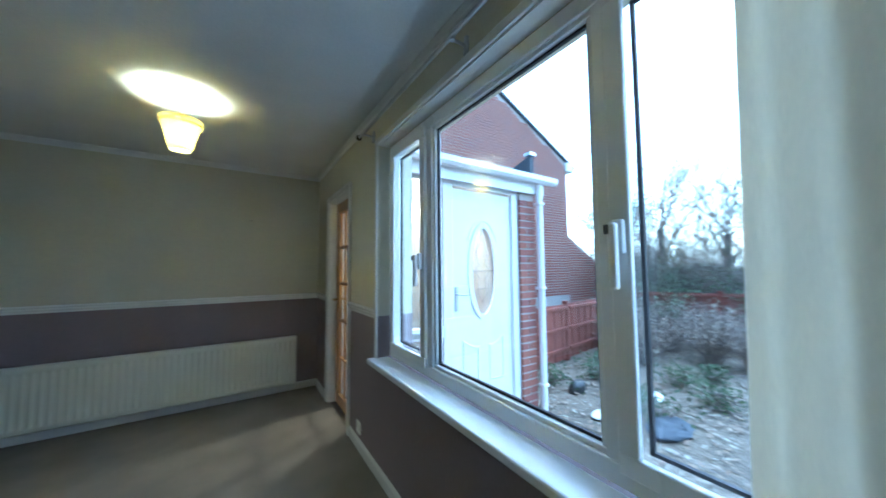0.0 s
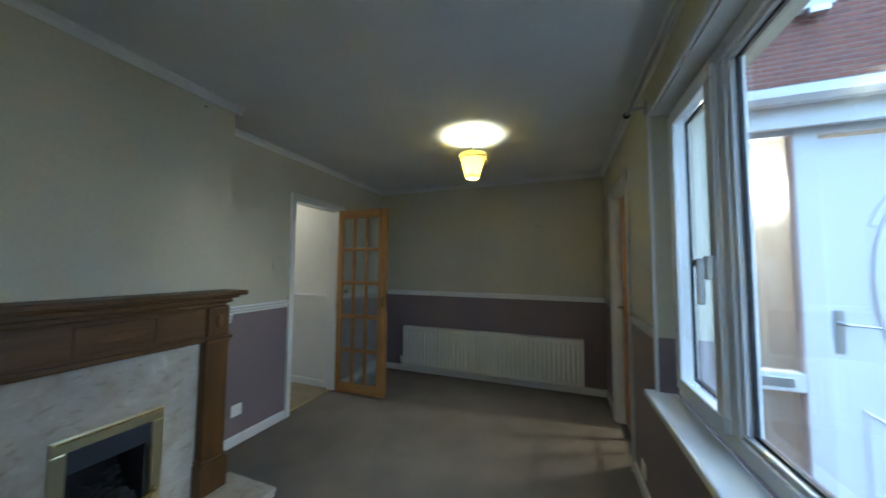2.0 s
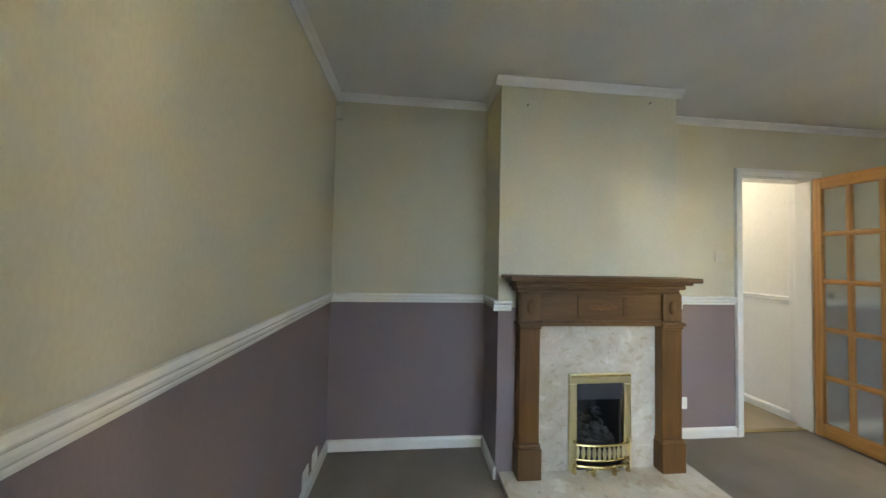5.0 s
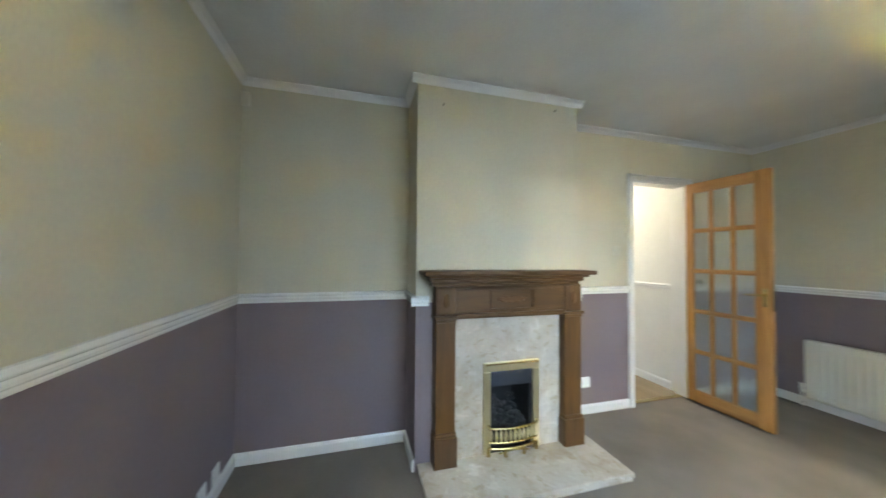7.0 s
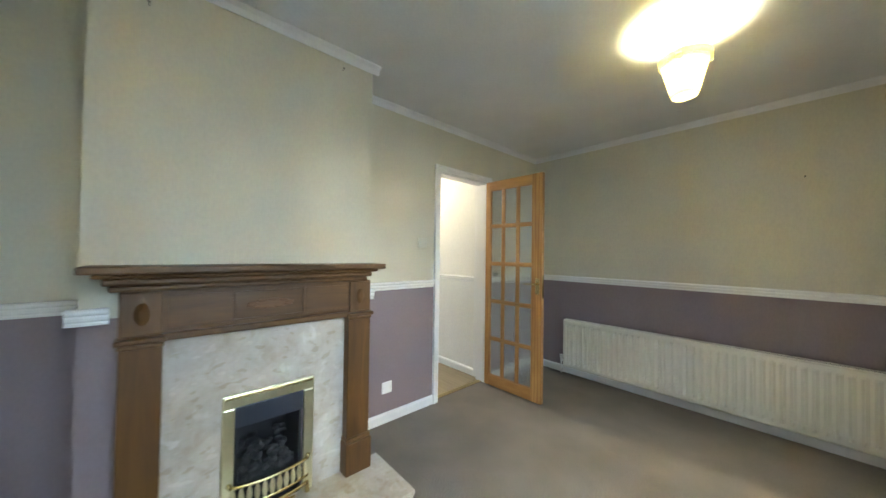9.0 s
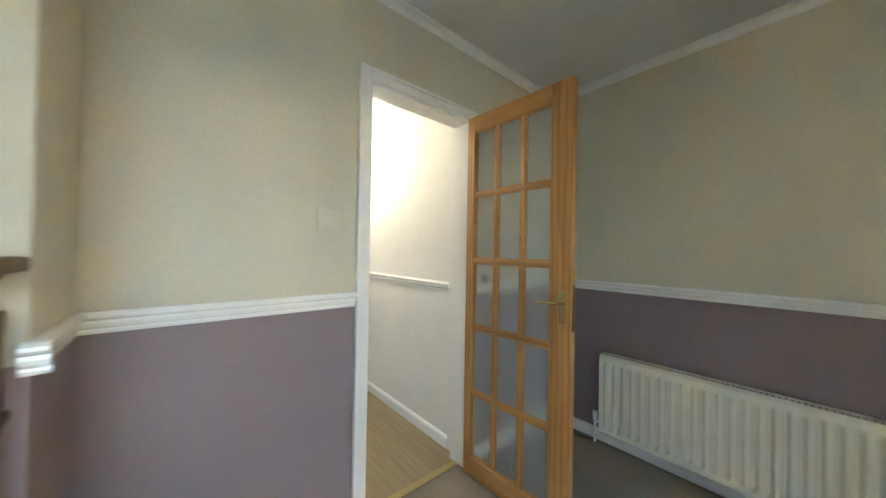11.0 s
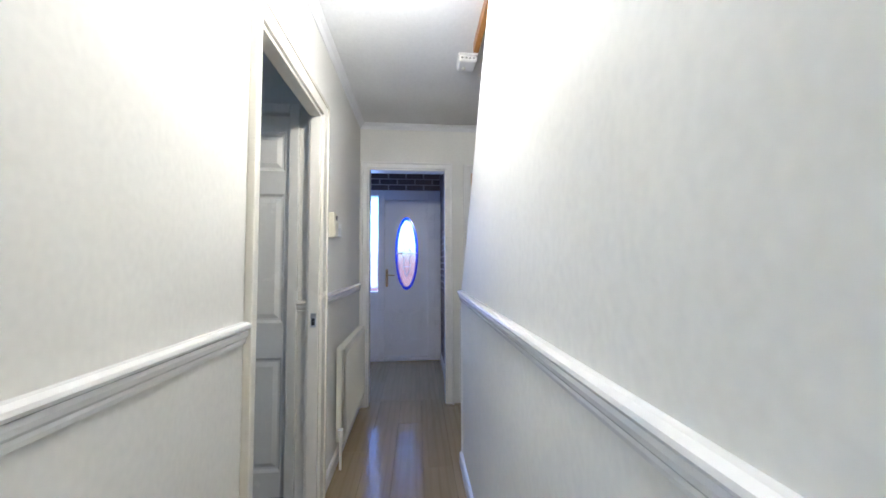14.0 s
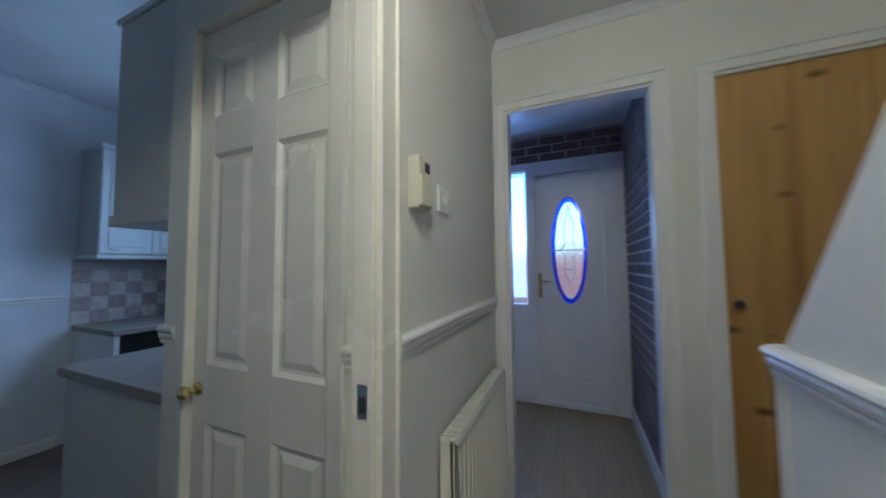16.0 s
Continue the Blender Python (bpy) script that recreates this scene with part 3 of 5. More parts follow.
def curtain():
    """Drawn to one end in soft folds, hung from the pole."""
    bm = bmesh.new()
    cols, rows = 120, 14
    grid = []
    for j in range(rows + 1):
        v = j / rows
        row = []
        for i in range(cols + 1):
            u = i / cols
            y = 0.34 + 0.575 * u - 0.05 * v * u
            x = W - 0.075 - (0.022 + 0.016 * (1 - v)) * math.sin(u * 2 * math.pi * 4.5 + 0.4 * math.sin(3 * v)) - 0.006 * math.sin(u * 31 + v * 2)
            row.append(bm.verts.new((x, y, 0.14 + 2.115 * v)))
        grid.append(row)
    for j in range(rows):
        for i in range(cols):
            bm.faces.new((grid[j][i], grid[j][i + 1], grid[j + 1][i + 1], grid[j + 1][i]))
    bmesh.ops.solidify(bm, geom=bm.faces, thickness=0.003)
    root = thing("curtain", (W - 0.075, 0.64, 0.14), "plain cream curtain drawn to the side of the window", "curtain")
    part("cloth", bm, CURTAINCLOTH, root, smooth=True)
    for k in range(6):
        bm = bmesh.new()
        y = 0.36 + 0.092 * k
        for q in range(14):
            a0, a1 = 2 * math.pi * q / 14, 2 * math.pi * (q + 1) / 14
            rod(bm, (W - 0.075 + 0.02 * math.cos(a0), y, 2.281 + 0.02 * math.sin(a0)), (W - 0.075 + 0.02 * math.cos(a1), y, 2.281 + 0.02 * math.sin(a1)), 0.003, sides=6)
        part("curtain_ring", bm, CHROME, root)


curtain()

# ---- doors ----


def glazed_leaf(name, width, height, label, columns=3, glass=REEDED, handle=True, row0=0.10, row1=1.90):
    """A pine door with fifteen panes, in its own frame: hinge at the origin, leaf along x, 40 mm thick towards -y."""
    root = thing(name, (0, 0, 0), label, "door")
    st, en, t = 0.052, 0.098, 0.040
    for x0, x1 in ((0, st), (width - en, width)):
        boxpart("stile", (x0, x1, -t, 0, 0, height), PINE_V, root, 0.003)
    for z0, z1 in ((0, row0), (row1, height)):
        boxpart("rail", (st, width - en, -t + 0.0005, -0.0005, z0, z1), PINE_H, root, 0.003)
    b = 0.022
    pw = (width - st - en - (columns - 1) * b) / columns
    ph = (row1 - row0 - 4 * b) / 5
    for r in range(4):
        z = row0 + ph * (r + 1) + b * r
        boxpart("glazing_bar", (st, width - en, -t + 0.006, -0.006, z, z + b), PINE_H, root, 0.004)
    for c in range(columns - 1):
        x = st + pw * (c + 1) + b * c
        for r in range(5):
            z = row0 + r * (ph + b)
            boxpart("glazing_bar", (x, x + b, -t + 0.006, -0.006, z, z + ph), PINE_V, root, 0.004)
    for c in range(columns):
        for r in range(5):
            x, z = st + c * (pw + b), row0 + r * (ph + b)
            p = boxpart("pane", (x - 0.003, x + pw + 0.003, -t / 2 - 0.002, -t / 2 + 0.002, z - 0.003, z + ph + 0.003), glass, root)
            p.visible_shadow = False
            bm = bmesh.new()
            for s in ((x, x + pw, z, z + 0.008), (x, x + pw, z + ph - 0.008, z + ph), (x, x + 0.008, z + 0.008, z + ph - 0.008), (x + pw - 0.008, x + pw, z + 0.008, z + ph - 0.008)):
                box(bm, s[0], s[1], -t + 0.010, -t / 2 - 0.003, s[2], s[3])
            part("bead", bm, PINE_H, root)
    if handle:
        for side, y in ((-1, -t), (1, 0)):
            bm = bmesh.new()
            box(bm, width - 0.058, width - 0.020, min(y, y + side * 0.006), max(y, y + side * 0.006), 0.93, 1.07, 0.003)
            plate = part("handle_plate", bm, BRASS, root, "brass lever plate")
            bm = bmesh.new()
            rod(bm, (width - 0.039, y, 1.02), (width - 0.039, y + side * 0.048, 1.02), 0.009)
            rod(bm, (width - 0.039, y + side * 0.045, 1.02), (width - 0.145, y + side * 0.045, 1.014), 0.008, 0.006)
            part("lever", bm, BRASS, plate)
        bm = bmesh.new()
        box(bm, width, width + 0.002, -t + 0.008, -0.008, 0.90, 1.10)
        part("latch_face", bm, BRASS, root)
    for z in (0.25, height - 0.25):
        bm = bmesh.new()
        rod(bm, (-0.004, 0.002, z - 0.04), (-0.004, 0.002, z + 0.04), 0.006, sides=10)
        part("hinge", bm, BRASS, root)
    return root


leaf = glazed_leaf("glazed_door", 0.615, 1.985, "open pine door with fifteen obscure glass panes")
leaf.matrix_basis = pose(0.027, 3.731, 0.014, 0, 0, 1.0)
leaf2 = glazed_leaf("porch_inner_door", 0.652, 2.0, "closed pine door with fifteen glass panes", glass=GLASS)
leaf2.matrix_basis = pose(W + 0.065, 3.394, 0.008, 0, 0, 90)


def six_panel_door():
    """The pantry door, across x = -2.06, knob on the low-y side."""
    root = thing("pantry_door", (-2.07, 2.49, 0.01), "closed off-white six-panel door with brass knob", "door")
    y0, y1, z0, z1 = 2.232, 2.815, 0.012, 2.02
    xf = -2.075
    stiles = ((y0, y0 + 0.070), (2.492, 2.596), (y1 - 0.026, y1))
    rows = ((0.14, 0.722), (0.905, 1.590), (1.715, 1.930))
    for a, b in stiles:
        boxpart("stile", (xf - 0.035, xf, a, b, z0, z1), DOORGLOSS, root, 0.002)
    for a, b in ((y0 + 0.070, 2.492), (2.596, y1 - 0.026)):
        for c, d in ((z0, 0.14), (0.722, 0.905), (1.590, 1.715), (1.930, z1)):
            boxpart("rail", (xf - 0.035, xf - 0.0006, a, b, c, d), DOORGLOSS, root)
        for c, d in rows:
            bm = bmesh.new()
            loops = []
            for inset, depth in ((0, 0.0), (0.012, -0.011), (0.022, -0.012), (0.045, -0.003)):
                loops.append([bm.verts.new((xf + depth, u, v)) for u, v in ((a + inset, c + inset), (b - inset, c + inset), (b - inset, d - inset), (a + inset, d - inset))])
            for lo, hi in zip(loops, loops[1:]):
                for k in range(4):
                    bm.faces.new((lo[k], lo[(k + 1) % 4], hi[(k + 1) % 4], hi[k]))
            bm.faces.new(loops[-1])
            back = [bm.verts.new((xf - 0.03, v.co.y, v.co.z)) for v in loops[0]]
            for k in range(4):
                bm.faces.new((loops[0][k], back[k], back[(k + 1) % 4], loops[0][(k + 1) % 4]))
            bm.faces.new(back[::-1])
            bmesh.ops.recalc_face_normals(bm, faces=bm.faces)
            part("raised_panel", bm, DOORGLOSS, root)
    bm = bmesh.new()
    rod(bm, (xf, 2.262, 0.825), (xf + 0.03, 2.262, 0.825), 0.009)
    ball(bm, (xf + 0.042, 2.262, 0.825), 0.022, (0.75, 1, 1))
    rod(bm, (xf, 2.262, 0.825), (xf + 0.004, 2.262, 0.825), 0.022)
    part("knob", bm, BRASS, root, "round brass knob", smooth=True)
    for z in (0.3, 1.75):
        bm = bmesh.new()
        rod(bm, (xf + 0.004, y1 + 0.006, z - 0.045), (xf + 0.004, y1 + 0.006, z + 0.045), 0.006, sides=10)
        part("hinge", bm, DOORGLOSS, root)


six_panel_door()
root = thing("pantry_door_frame", (-2.06, 2.48, 0), "off-white gloss frame round the pantry door", "door frame", kind="structure")
for s in ((2.175, 2.23, 0, 2.075), (2.817, 2.87, 0, 2.075), (2.23, 2.817, 2.024, 2.075)):
    boxpart("architrave", (-2.13, -2.046, *s), DOORGLOSS, root, 0.006)


def plank_door():
    root = thing("pine_cupboard_door", (EX - 0.05, 4.25, 0.01), "closed orange-brown knotty pine door", "door")
    n = 5
    w = (4.58 - 3.98) / n
    for k in range(n):
        boxpart("board", (EX - 0.055, EX - 0.018, 3.98 + k * w, 3.98 + (k + 1) * w - 0.0015, 0.012, 2.03), KNOTTY, root, 0.003)
    bm = bmesh.new()
    rod(bm, (EX - 0.018, 4.015, 1.045), (EX + 0.012, 4.015, 1.045), 0.008)
    ball(bm, (EX + 0.022, 4.015, 1.045), 0.02)
    part("knob", bm, DARKPLASTIC, root, "small black knob", smooth=True)


plank_door()
door_lining("door_frame_cupboard", "x", 3.96, 4.60, 2.05, EX, EX - 0.10, [(EX, 1)], GLOSS, "white gloss frame round the pine cupboard door")


def oval_door(name, label, glass, with_blue, a=0.165, b=0.475, cz=1.30):
    """An outer plastic door with an oval light, in its own frame: centred on x, face at y = 0 looking to -y, bottom at z = 0."""
    root = thing(name, (0, 0, 0), label, "door")
    w, h = 0.60, 1.99
    n = 64
    bm = bmesh.new()
    for y, flip in ((0.0, False), (0.045, True)):
        outer = []
        inner = []
        for k in range(n):
            ang = 2 * math.pi * k / n
            c, s = math.cos(ang), math.sin(ang)
            inner.append(bm.verts.new((a * c, y, cz + b * s)))
            tx = (w / 2) / abs(c) if abs(c) > 1e-6 else 1e9
            tz = ((h - cz) if s > 0 else cz) / abs(s) if abs(s) > 1e-6 else 1e9
            r = min(tx, tz)
            ox, oz = r * c, cz + r * s
            for qx, qz in ((w / 2, h), (-w / 2, h), (w / 2, 0.0), (-w / 2, 0.0)):
                if math.hypot(ox - qx, oz - qz) < 0.075:
                    ox, oz = qx, qz
            outer.append(bm.verts.new((ox, y, oz)))
        for k in range(n):
            q = (inner[k], inner[(k + 1) % n], outer[(k + 1) % n], outer[k])
            bm.faces.new(q if not flip else q[::-1])
    bmesh.ops.recalc_face_normals(bm, faces=bm.faces)
    part("door_slab", bm, UPVC, root)
    boxpart("slab_edge", (-w / 2 - 0.006, -w / 2, 0.001, 0.044, 0, h), UPVC, root)
    boxpart("slab_edge", (w / 2, w / 2 + 0.006, 0.001, 0.044, 0, h), UPVC, root)
    for y0, y1 in ((-0.012, 0.004), (0.041, 0.057)):
        bm = bmesh.new()
        ring_strip(bm, (0, 0, cz), "y", (a - 0.008, b - 0.008), (a + 0.034, b + 0.040), y0, y1)
        part("oval_moulding", bm, UPVC, root, smooth=False)
    for y0, y1 in ((-0.008, 0.004), (0.041, 0.053)):
        bm = bmesh.new()
        # arched hood over the oval
        for k in range(20):
            t0, t1 = math.pi * (0.2 + 0.6 * k / 20), math.pi * (0.2 + 0.6 * (k + 1) / 20)
            pts = []
            for ang, rr in ((t0, 0.0), (t1, 0.0), (t1, 0.022), (t0, 0.022)):
                pts.append(((a + 0.050 + rr) * math.cos(ang), cz + (b + 0.062 + rr) * math.sin(ang)))
            lo = [bm.verts.new((x, y0, z)) for x, z in pts]
            hi = [bm.verts.new((x, y1, z)) for x, z in pts]
            bm.faces.new(lo)
            bm.faces.new(hi[::-1])
            for q in range(4):
                bm.faces.new((lo[q], hi[q], hi[(q + 1) % 4], lo[(q + 1) % 4]))
        bmesh.ops.recalc_face_normals(bm, faces=bm.faces)
        part("arched_moulding", bm, UPVC, root)
        for sx in (-1, 1):
            p = part_panel(sx, y0, y1)
            part("lower_panel_moulding", p, UPVC, root)
    bm = bmesh.new()
    disc(bm, (0, 0, cz), "y", (a - 0.002, b - 0.002), 0.018, 0.026)
    g = part("oval_glass", bm, glass, root)
    g.visible_shadow = False
    lead = CHROME
    lines = [((-a * 0.98, 0.0), (a * 0.98, 0.0))]
    for sx in (-1, 1):
        lines += [((sx * 0.02, 0.30), (sx * 0.055, 0.16)), ((sx * 0.055, 0.16), (sx * 0.03, 0.06)), ((sx * 0.03, 0.06), (sx * 0.075, 0.0)), ((sx * 0.075, 0.0), (sx * 0.03, -0.07)),
                  ((sx * 0.03, -0.07), (sx * 0.05, -0.17)), ((sx * 0.05, -0.17), (0.0, -0.30)), ((0.0, 0.40), (sx * 0.02, 0.30))]
    lines += [((-0.02, 0.30), (0.02, 0.30)), ((-0.05, -0.17), (0.05, -0.17))]
    for (x0, z0), (x1, z1) in lines:
        bm = bmesh.new()
        rod(bm, (x0, 0.014, cz + z0), (x1, 0.014, cz + z1), 0.005, sides=6)
        part("lead_line", bm, lead, root)
    if with_blue:
        bm = bmesh.new()
        ring_strip(bm, (0, 0, cz), "y", (a - 0.042, b - 0.050), (a - 0.004, b - 0.004), 0.010, 0.015)
        g = part("blue_glass_border", bm, BLUEGLASS, root, "deep blue stained glass border")
        g.visible_shadow = False
    for y0, y1, s in ((-0.010, 0.0, -1), (0.045, 0.055, 1)):
        plate = boxpart("handle_plate", (-w / 2 + 0.018, -w / 2 + 0.048, y0, y1, 0.88, 1.10), BRASS if with_blue else CHROME, root, 0.004)
        bm = bmesh.new()
        yy = (y0 if s < 0 else y1)
        rod(bm, (-w / 2 + 0.033, yy, 1.03), (-w / 2 + 0.033, yy + s * 0.035, 1.03), 0.008)
        rod(bm, (-w / 2 + 0.033, yy + s * 0.033, 1.03), (-w / 2 + 0.135, yy + s * 0.033, 1.022), 0.008, 0.006)
        part("lever", bm, BRASS if with_blue else CHROME, plate)
    return root


def part_panel(sx, y0, y1):
    """The raised outline of one lower panel, its top dipping with the oval."""
    bm = bmesh.new()
    x0, x1 = sx * 0.045, sx * 0.215
    outline = [(x0, 0.20), (x1, 0.20), (x1, 0.62)]
    for k in range(1, 8):
        u = k / 8
        outline.append((x1 + (x0 - x1) * u, 0.62 - 0.075 * math.sin(u * math.pi / 2)))
    outline.append((x0, 0.545))
    cx, cz = (x0 + x1) / 2, 0.40
    inner = [(cx + (x - cx) * 0.78, cz + (z - cz) * 0.90) for x, z in outline]
    n = len(outline)
    loops = [[bm.verts.new((x, y, z)) for x, z in pts] for pts, y in ((outline, (y0 + y1) / 2 + (y0 + y1) * 0), (inner, y0 if y1 < 0.02 else y1))]
    base = [bm.verts.new((x, y1 if y1 < 0.02 else y0, z)) for x, z in outline]
    inner_base = [bm.verts.new((x, y1 if y1 < 0.02 else y0, z)) for x, z in inner]
    for k in range(n):
        j = (k + 1) % n
        bm.faces.new((base[k], base[j], loops[0][j], loops[0][k]))
        bm.faces.new((loops[0][k], loops[0][j], loops[1][j], loops[1][k]))
        bm.faces.new((loops[1][k], loops[1][j], inner_base[j], inner_base[k]))
    bmesh.ops.recalc_face_normals(bm, faces=bm.faces)
    return bm


BLUEGLASS = glassy("blue_stained_glass", (0.02, 0.06, 0.85), 0.1)
FX = -4.36
TINTED = glassy("tinted_obscure_glass", (0.55, 0.60, 0.70), 0.16, 0.35, 80)
front = oval_door("front_door", "white plastic front door with oval leaded stained-glass light", TINTED, True)
front.matrix_basis = pose(FX, 3.362, 0.045, 0, 0, 90) @ Matrix.Diagonal((0.93, 1, 1, 1))
root = thing("front_door_screen", (FX, 3.1, 0), "white plastic frame with obscured side light", "door frame", kind="structure")
for s in ((3.63, 3.72, 0, 2.15), (3.005, 3.085, 0, 2.15), (2.452, 2.50, 0, 2.15), (2.50, 3.005, 2.08, 2.15), (3.085, 3.63, 2.028, 2.15), (2.50, 3.005, 0.80, 0.865), (2.50, 3.005, 0, 0.06), (3.085, 3.63, 0, 0.04), (3.72, 3.80, 0, 2.15)):
    boxpart("frame_bar", (FX - 0.04, FX + 0.03, *s), UPVC, root, 0.006)
boxpart("lower_panel", (FX - 0.02, FX + 0.012, 2.50, 3.005, 0.06, 0.80), UPVC, root, 0.003)
pane = boxpart("pane", (FX - 0.006, FX, 2.50, 3.005, 0.865, 2.08), TINTED, root)
pane.visible_shadow = False

# ---- side porch outside the lounge window ----
PY = 3.06
side = oval_door("side_porch_door", "white plastic porch door with oval leaded glass", FROSTED, False, 0.122, 0.415, 1.235)
side.matrix_basis = pose(4.03, PY, 0.045) @ Matrix.Diagonal((1.22, 1, 1.02, 1))
root = thing("side_porch_screen", (3.9, PY, 0), "white plastic porch frame with glazed side light and letter plate", "porch frame", kind="structure")
for x0, x1, z0, z1 in ((3.10, 3.16, -0.12, 2.20), (3.55, 3.655, -0.12, 2.20), (4.405, 4.49, -0.12, 2.20), (3.16, 3.55, 2.10, 2.20), (3.655, 4.405, 2.09, 2.20),
                       (3.16, 3.55, 0.73, 0.83), (3.16, 3.55, -0.12, 0.05), (3.655, 4.405, -0.12, 0.035)):
    boxpart("frame_bar", (x0, x1, PY - 0.03, PY + 0.045, z0, z1), UPVC, root, 0.006)
for z0, z1 in ((0.05, 0.73), (0.83, 2.10)):
    p = boxpart("pane", (3.16, 3.55, PY + 0.008, PY + 0.014, z0, z1), REEDED, root)
    p.visible_shadow = False
boxpart("letter_plate", (3.24, 3.50, PY - 0.04, PY - 0.028, 0.755, 0.805), CHROME, root, 0.004, "dull metal letter plate")
PORCHPAINT = surface("beige_porch_paint", (0.52, 0.46, 0.38), 0.7)
wall("wall_side_porch_end", "y", 5.0, 5.1, 3.08, 4.75, -0.2, 2.3, [], [PORCHPAINT], None, "beige painted inner wall of the side porch")
wall("wall_side_porch_outer", "x", 4.52, 4.70, PY + 0.22, 5.1, -0.2, 2.3, [], [PORCHPAINT, PORCHPAINT, BRICK], None, "outer wall of the side porch")
structure(boxpart("floor_side_porch", (3.08, 4.70, PY - 0.02, 5.0, -0.2, 0.0), surface("porch_tiles", (0.25, 0.18, 0.13), 0.5)), "brown porch floor", "floor")
bm = bmesh.new()
box(bm, 3.08, 4.78, PY - 0.06, 5.1, 2.20, 2.30)
structure(part("ceiling_side_porch", bm, PORCHPAINT), "side porch ceiling", "ceiling")
root = thing("porch_roof", (3.9, PY, 2.3), "flat felt porch roof with white fascia and gutter", "roof", kind="structure")
boxpart("fascia", (3.08, 4.84, PY - 0.10, PY - 0.075, 2.12, 2.29), UPVC, root, 0.004)
boxpart("roof_deck", (3.08, 4.86, PY - 0.075, 5.15, 2.301, 2.36), ROOFTILE, root, 0.004)
bm = bmesh.new()
prof = [(0.0, 0.0), (0.0, -0.055), (0.03, -0.075), (0.075, -0.075), (0.10, -0.05), (0.10, 0.0), (0.09, 0.0), (0.09, -0.045), (0.07, -0.066), (0.032, -0.066), (0.01, -0.05), (0.01, 0.0)]
sweep(bm, (3.08, PY - 0.10, 2.30), (4.95, PY - 0.10, 2.30), NY, prof)
part("gutter", bm, UPVC, root)
bm = bmesh.new()
outline = [(PY - 0.05, 2.361), (PY + 0.55, 2.361), (PY + 0.55, 2.39), (PY - 0.05, 2.56)]
rr = [[bm.verts.new((x, y, z)) for y, z in outline] for x in (4.68, 4.74)]
for k in range(4):
    bm.faces.new((rr[0][k], rr[0][(k + 1) % 4], rr[1][(k + 1) % 4], rr[1][k]))
bm.faces.new(rr[0]), bm.faces.new(rr[1][::-1])
bmesh.ops.recalc_face_normals(bm, faces=bm.faces)
part("parapet", bm, ROOFTILE, root)
boxpart("parapet_cap", (4.66, 4.76, PY - 0.07, PY + 0.02, 2.56, 2.60), CHROME, root, 0.005)
root = thing("downpipe", (4.72, PY - 0.12, -0.2), "white plastic rainwater downpipe beside the brick pier", "downpipe")
bm = bmesh.new()
rod(bm, (4.73, PY - 0.12, -0.2), (4.73, PY - 0.12, 2.24), 0.034)
part("pipe", bm, UPVC, root, smooth=False)
for z in (0.1, 1.1, 2.0):
    boxpart("bracket", (4.69, 4.77, PY - 0.16, PY - 0.075, z, z + 0.03), UPVC, root, 0.005)

# lamp inside the porch
root = thing("porch_lamp", (3.88, 4.07, 2.2), "round lit white lamp hung in the side porch", "lamp")
bm = bmesh.new()
rod(bm, (3.88, 4.07, 2.06), (3.88, 4.07, 2.199), 0.010, sides=10)
part("stem", bm, WHITEPLASTIC, root)
bm = bmesh.new()
turned(bm, (3.88, 4.07, 1.97), [(0.0, 0.0), (0.06, 0.005), (0.10, 0.03), (0.115, 0.07), (0.11, 0.098)])
part("globe", bm, glowing("porch_globe", (1.0, 0.92, 0.76), 12.0), root, smooth=True)


# ---- hall fittings ----
def panel_radiator(name, length, height, depth, flutes, label, parts_material=ENAMEL):
    """A ridged panel radiator along x from the origin; its front looks to -y; its back is at y = 0; bottom at z = 0."""
    root = thing(name, (0, 0, 0), label, "radiator")
    bm = bmesh.new()
    cols = flutes * 6
    zs = (0.0, 0.012, 0.035, 0.06, height - 0.06, height - 0.035, height - 0.012, height)
    amp = (0.0, 0.0, 0.0, 1.0, 1.0, 0.0, 0.0, 0.0)
    rows = []
    for z, k in zip(zs, amp):
        row = []
        for i in range(cols + 1):
            u = i / 6 % 1
            groove = 1.0 if 0.38 < u < 0.62 else (0.5 if 0.2 < u < 0.8 else 0.0)
            edge = min(i, cols - i) > 3
            lip = 0.008 if z in (0.0, height) else 0.0
            row.append(bm.verts.new((length * i / cols, -depth + 0.015 * groove * k * edge + lip, z)))
        rows.append(row)
    for a, b in zip(rows, rows[1:]):
        for i in range(cols):
            bm.faces.new((a[i], a[i + 1], b[i + 1], b[i]))
    box(bm, 0.0, length, -depth + 0.014, -depth + 0.022, 0.002, height - 0.002)
    part("front_panel", bm, parts_material, root)
    boxpart("back_panel", (0.01, length - 0.01, -0.022, -0.012, 0.01, height - 0.03), parts_material, root)
    for x in (0.0, length - 0.006):
        boxpart("side_cover", (x, x + 0.006, -depth + 0.010, -0.010, 0.02, height - 0.004), parts_material, root, 0.002)
    bm = bmesh.new()
    box(bm, 0.0, length, -depth + 0.006, -depth + 0.014, height - 0.004, height + 0.003)
    box(bm, 0.0, length, -0.016, -0.010, height - 0.004, height + 0.003)
    k = 0
    while k * 0.02 < length - 0.02:
        box(bm, k * 0.02, k * 0.02 + 0.010, -depth + 0.014, -0.016, height - 0.003, height + 0.002)
        k += 1
    part("top_grille", bm, parts_material, root)
    for x in (length * 0.15, length * 0.85):
        boxpart("wall_bracket", (x, x + 0.03, -0.012, 0.0, 0.05, height - 0.05), CHROME, root)
    return root


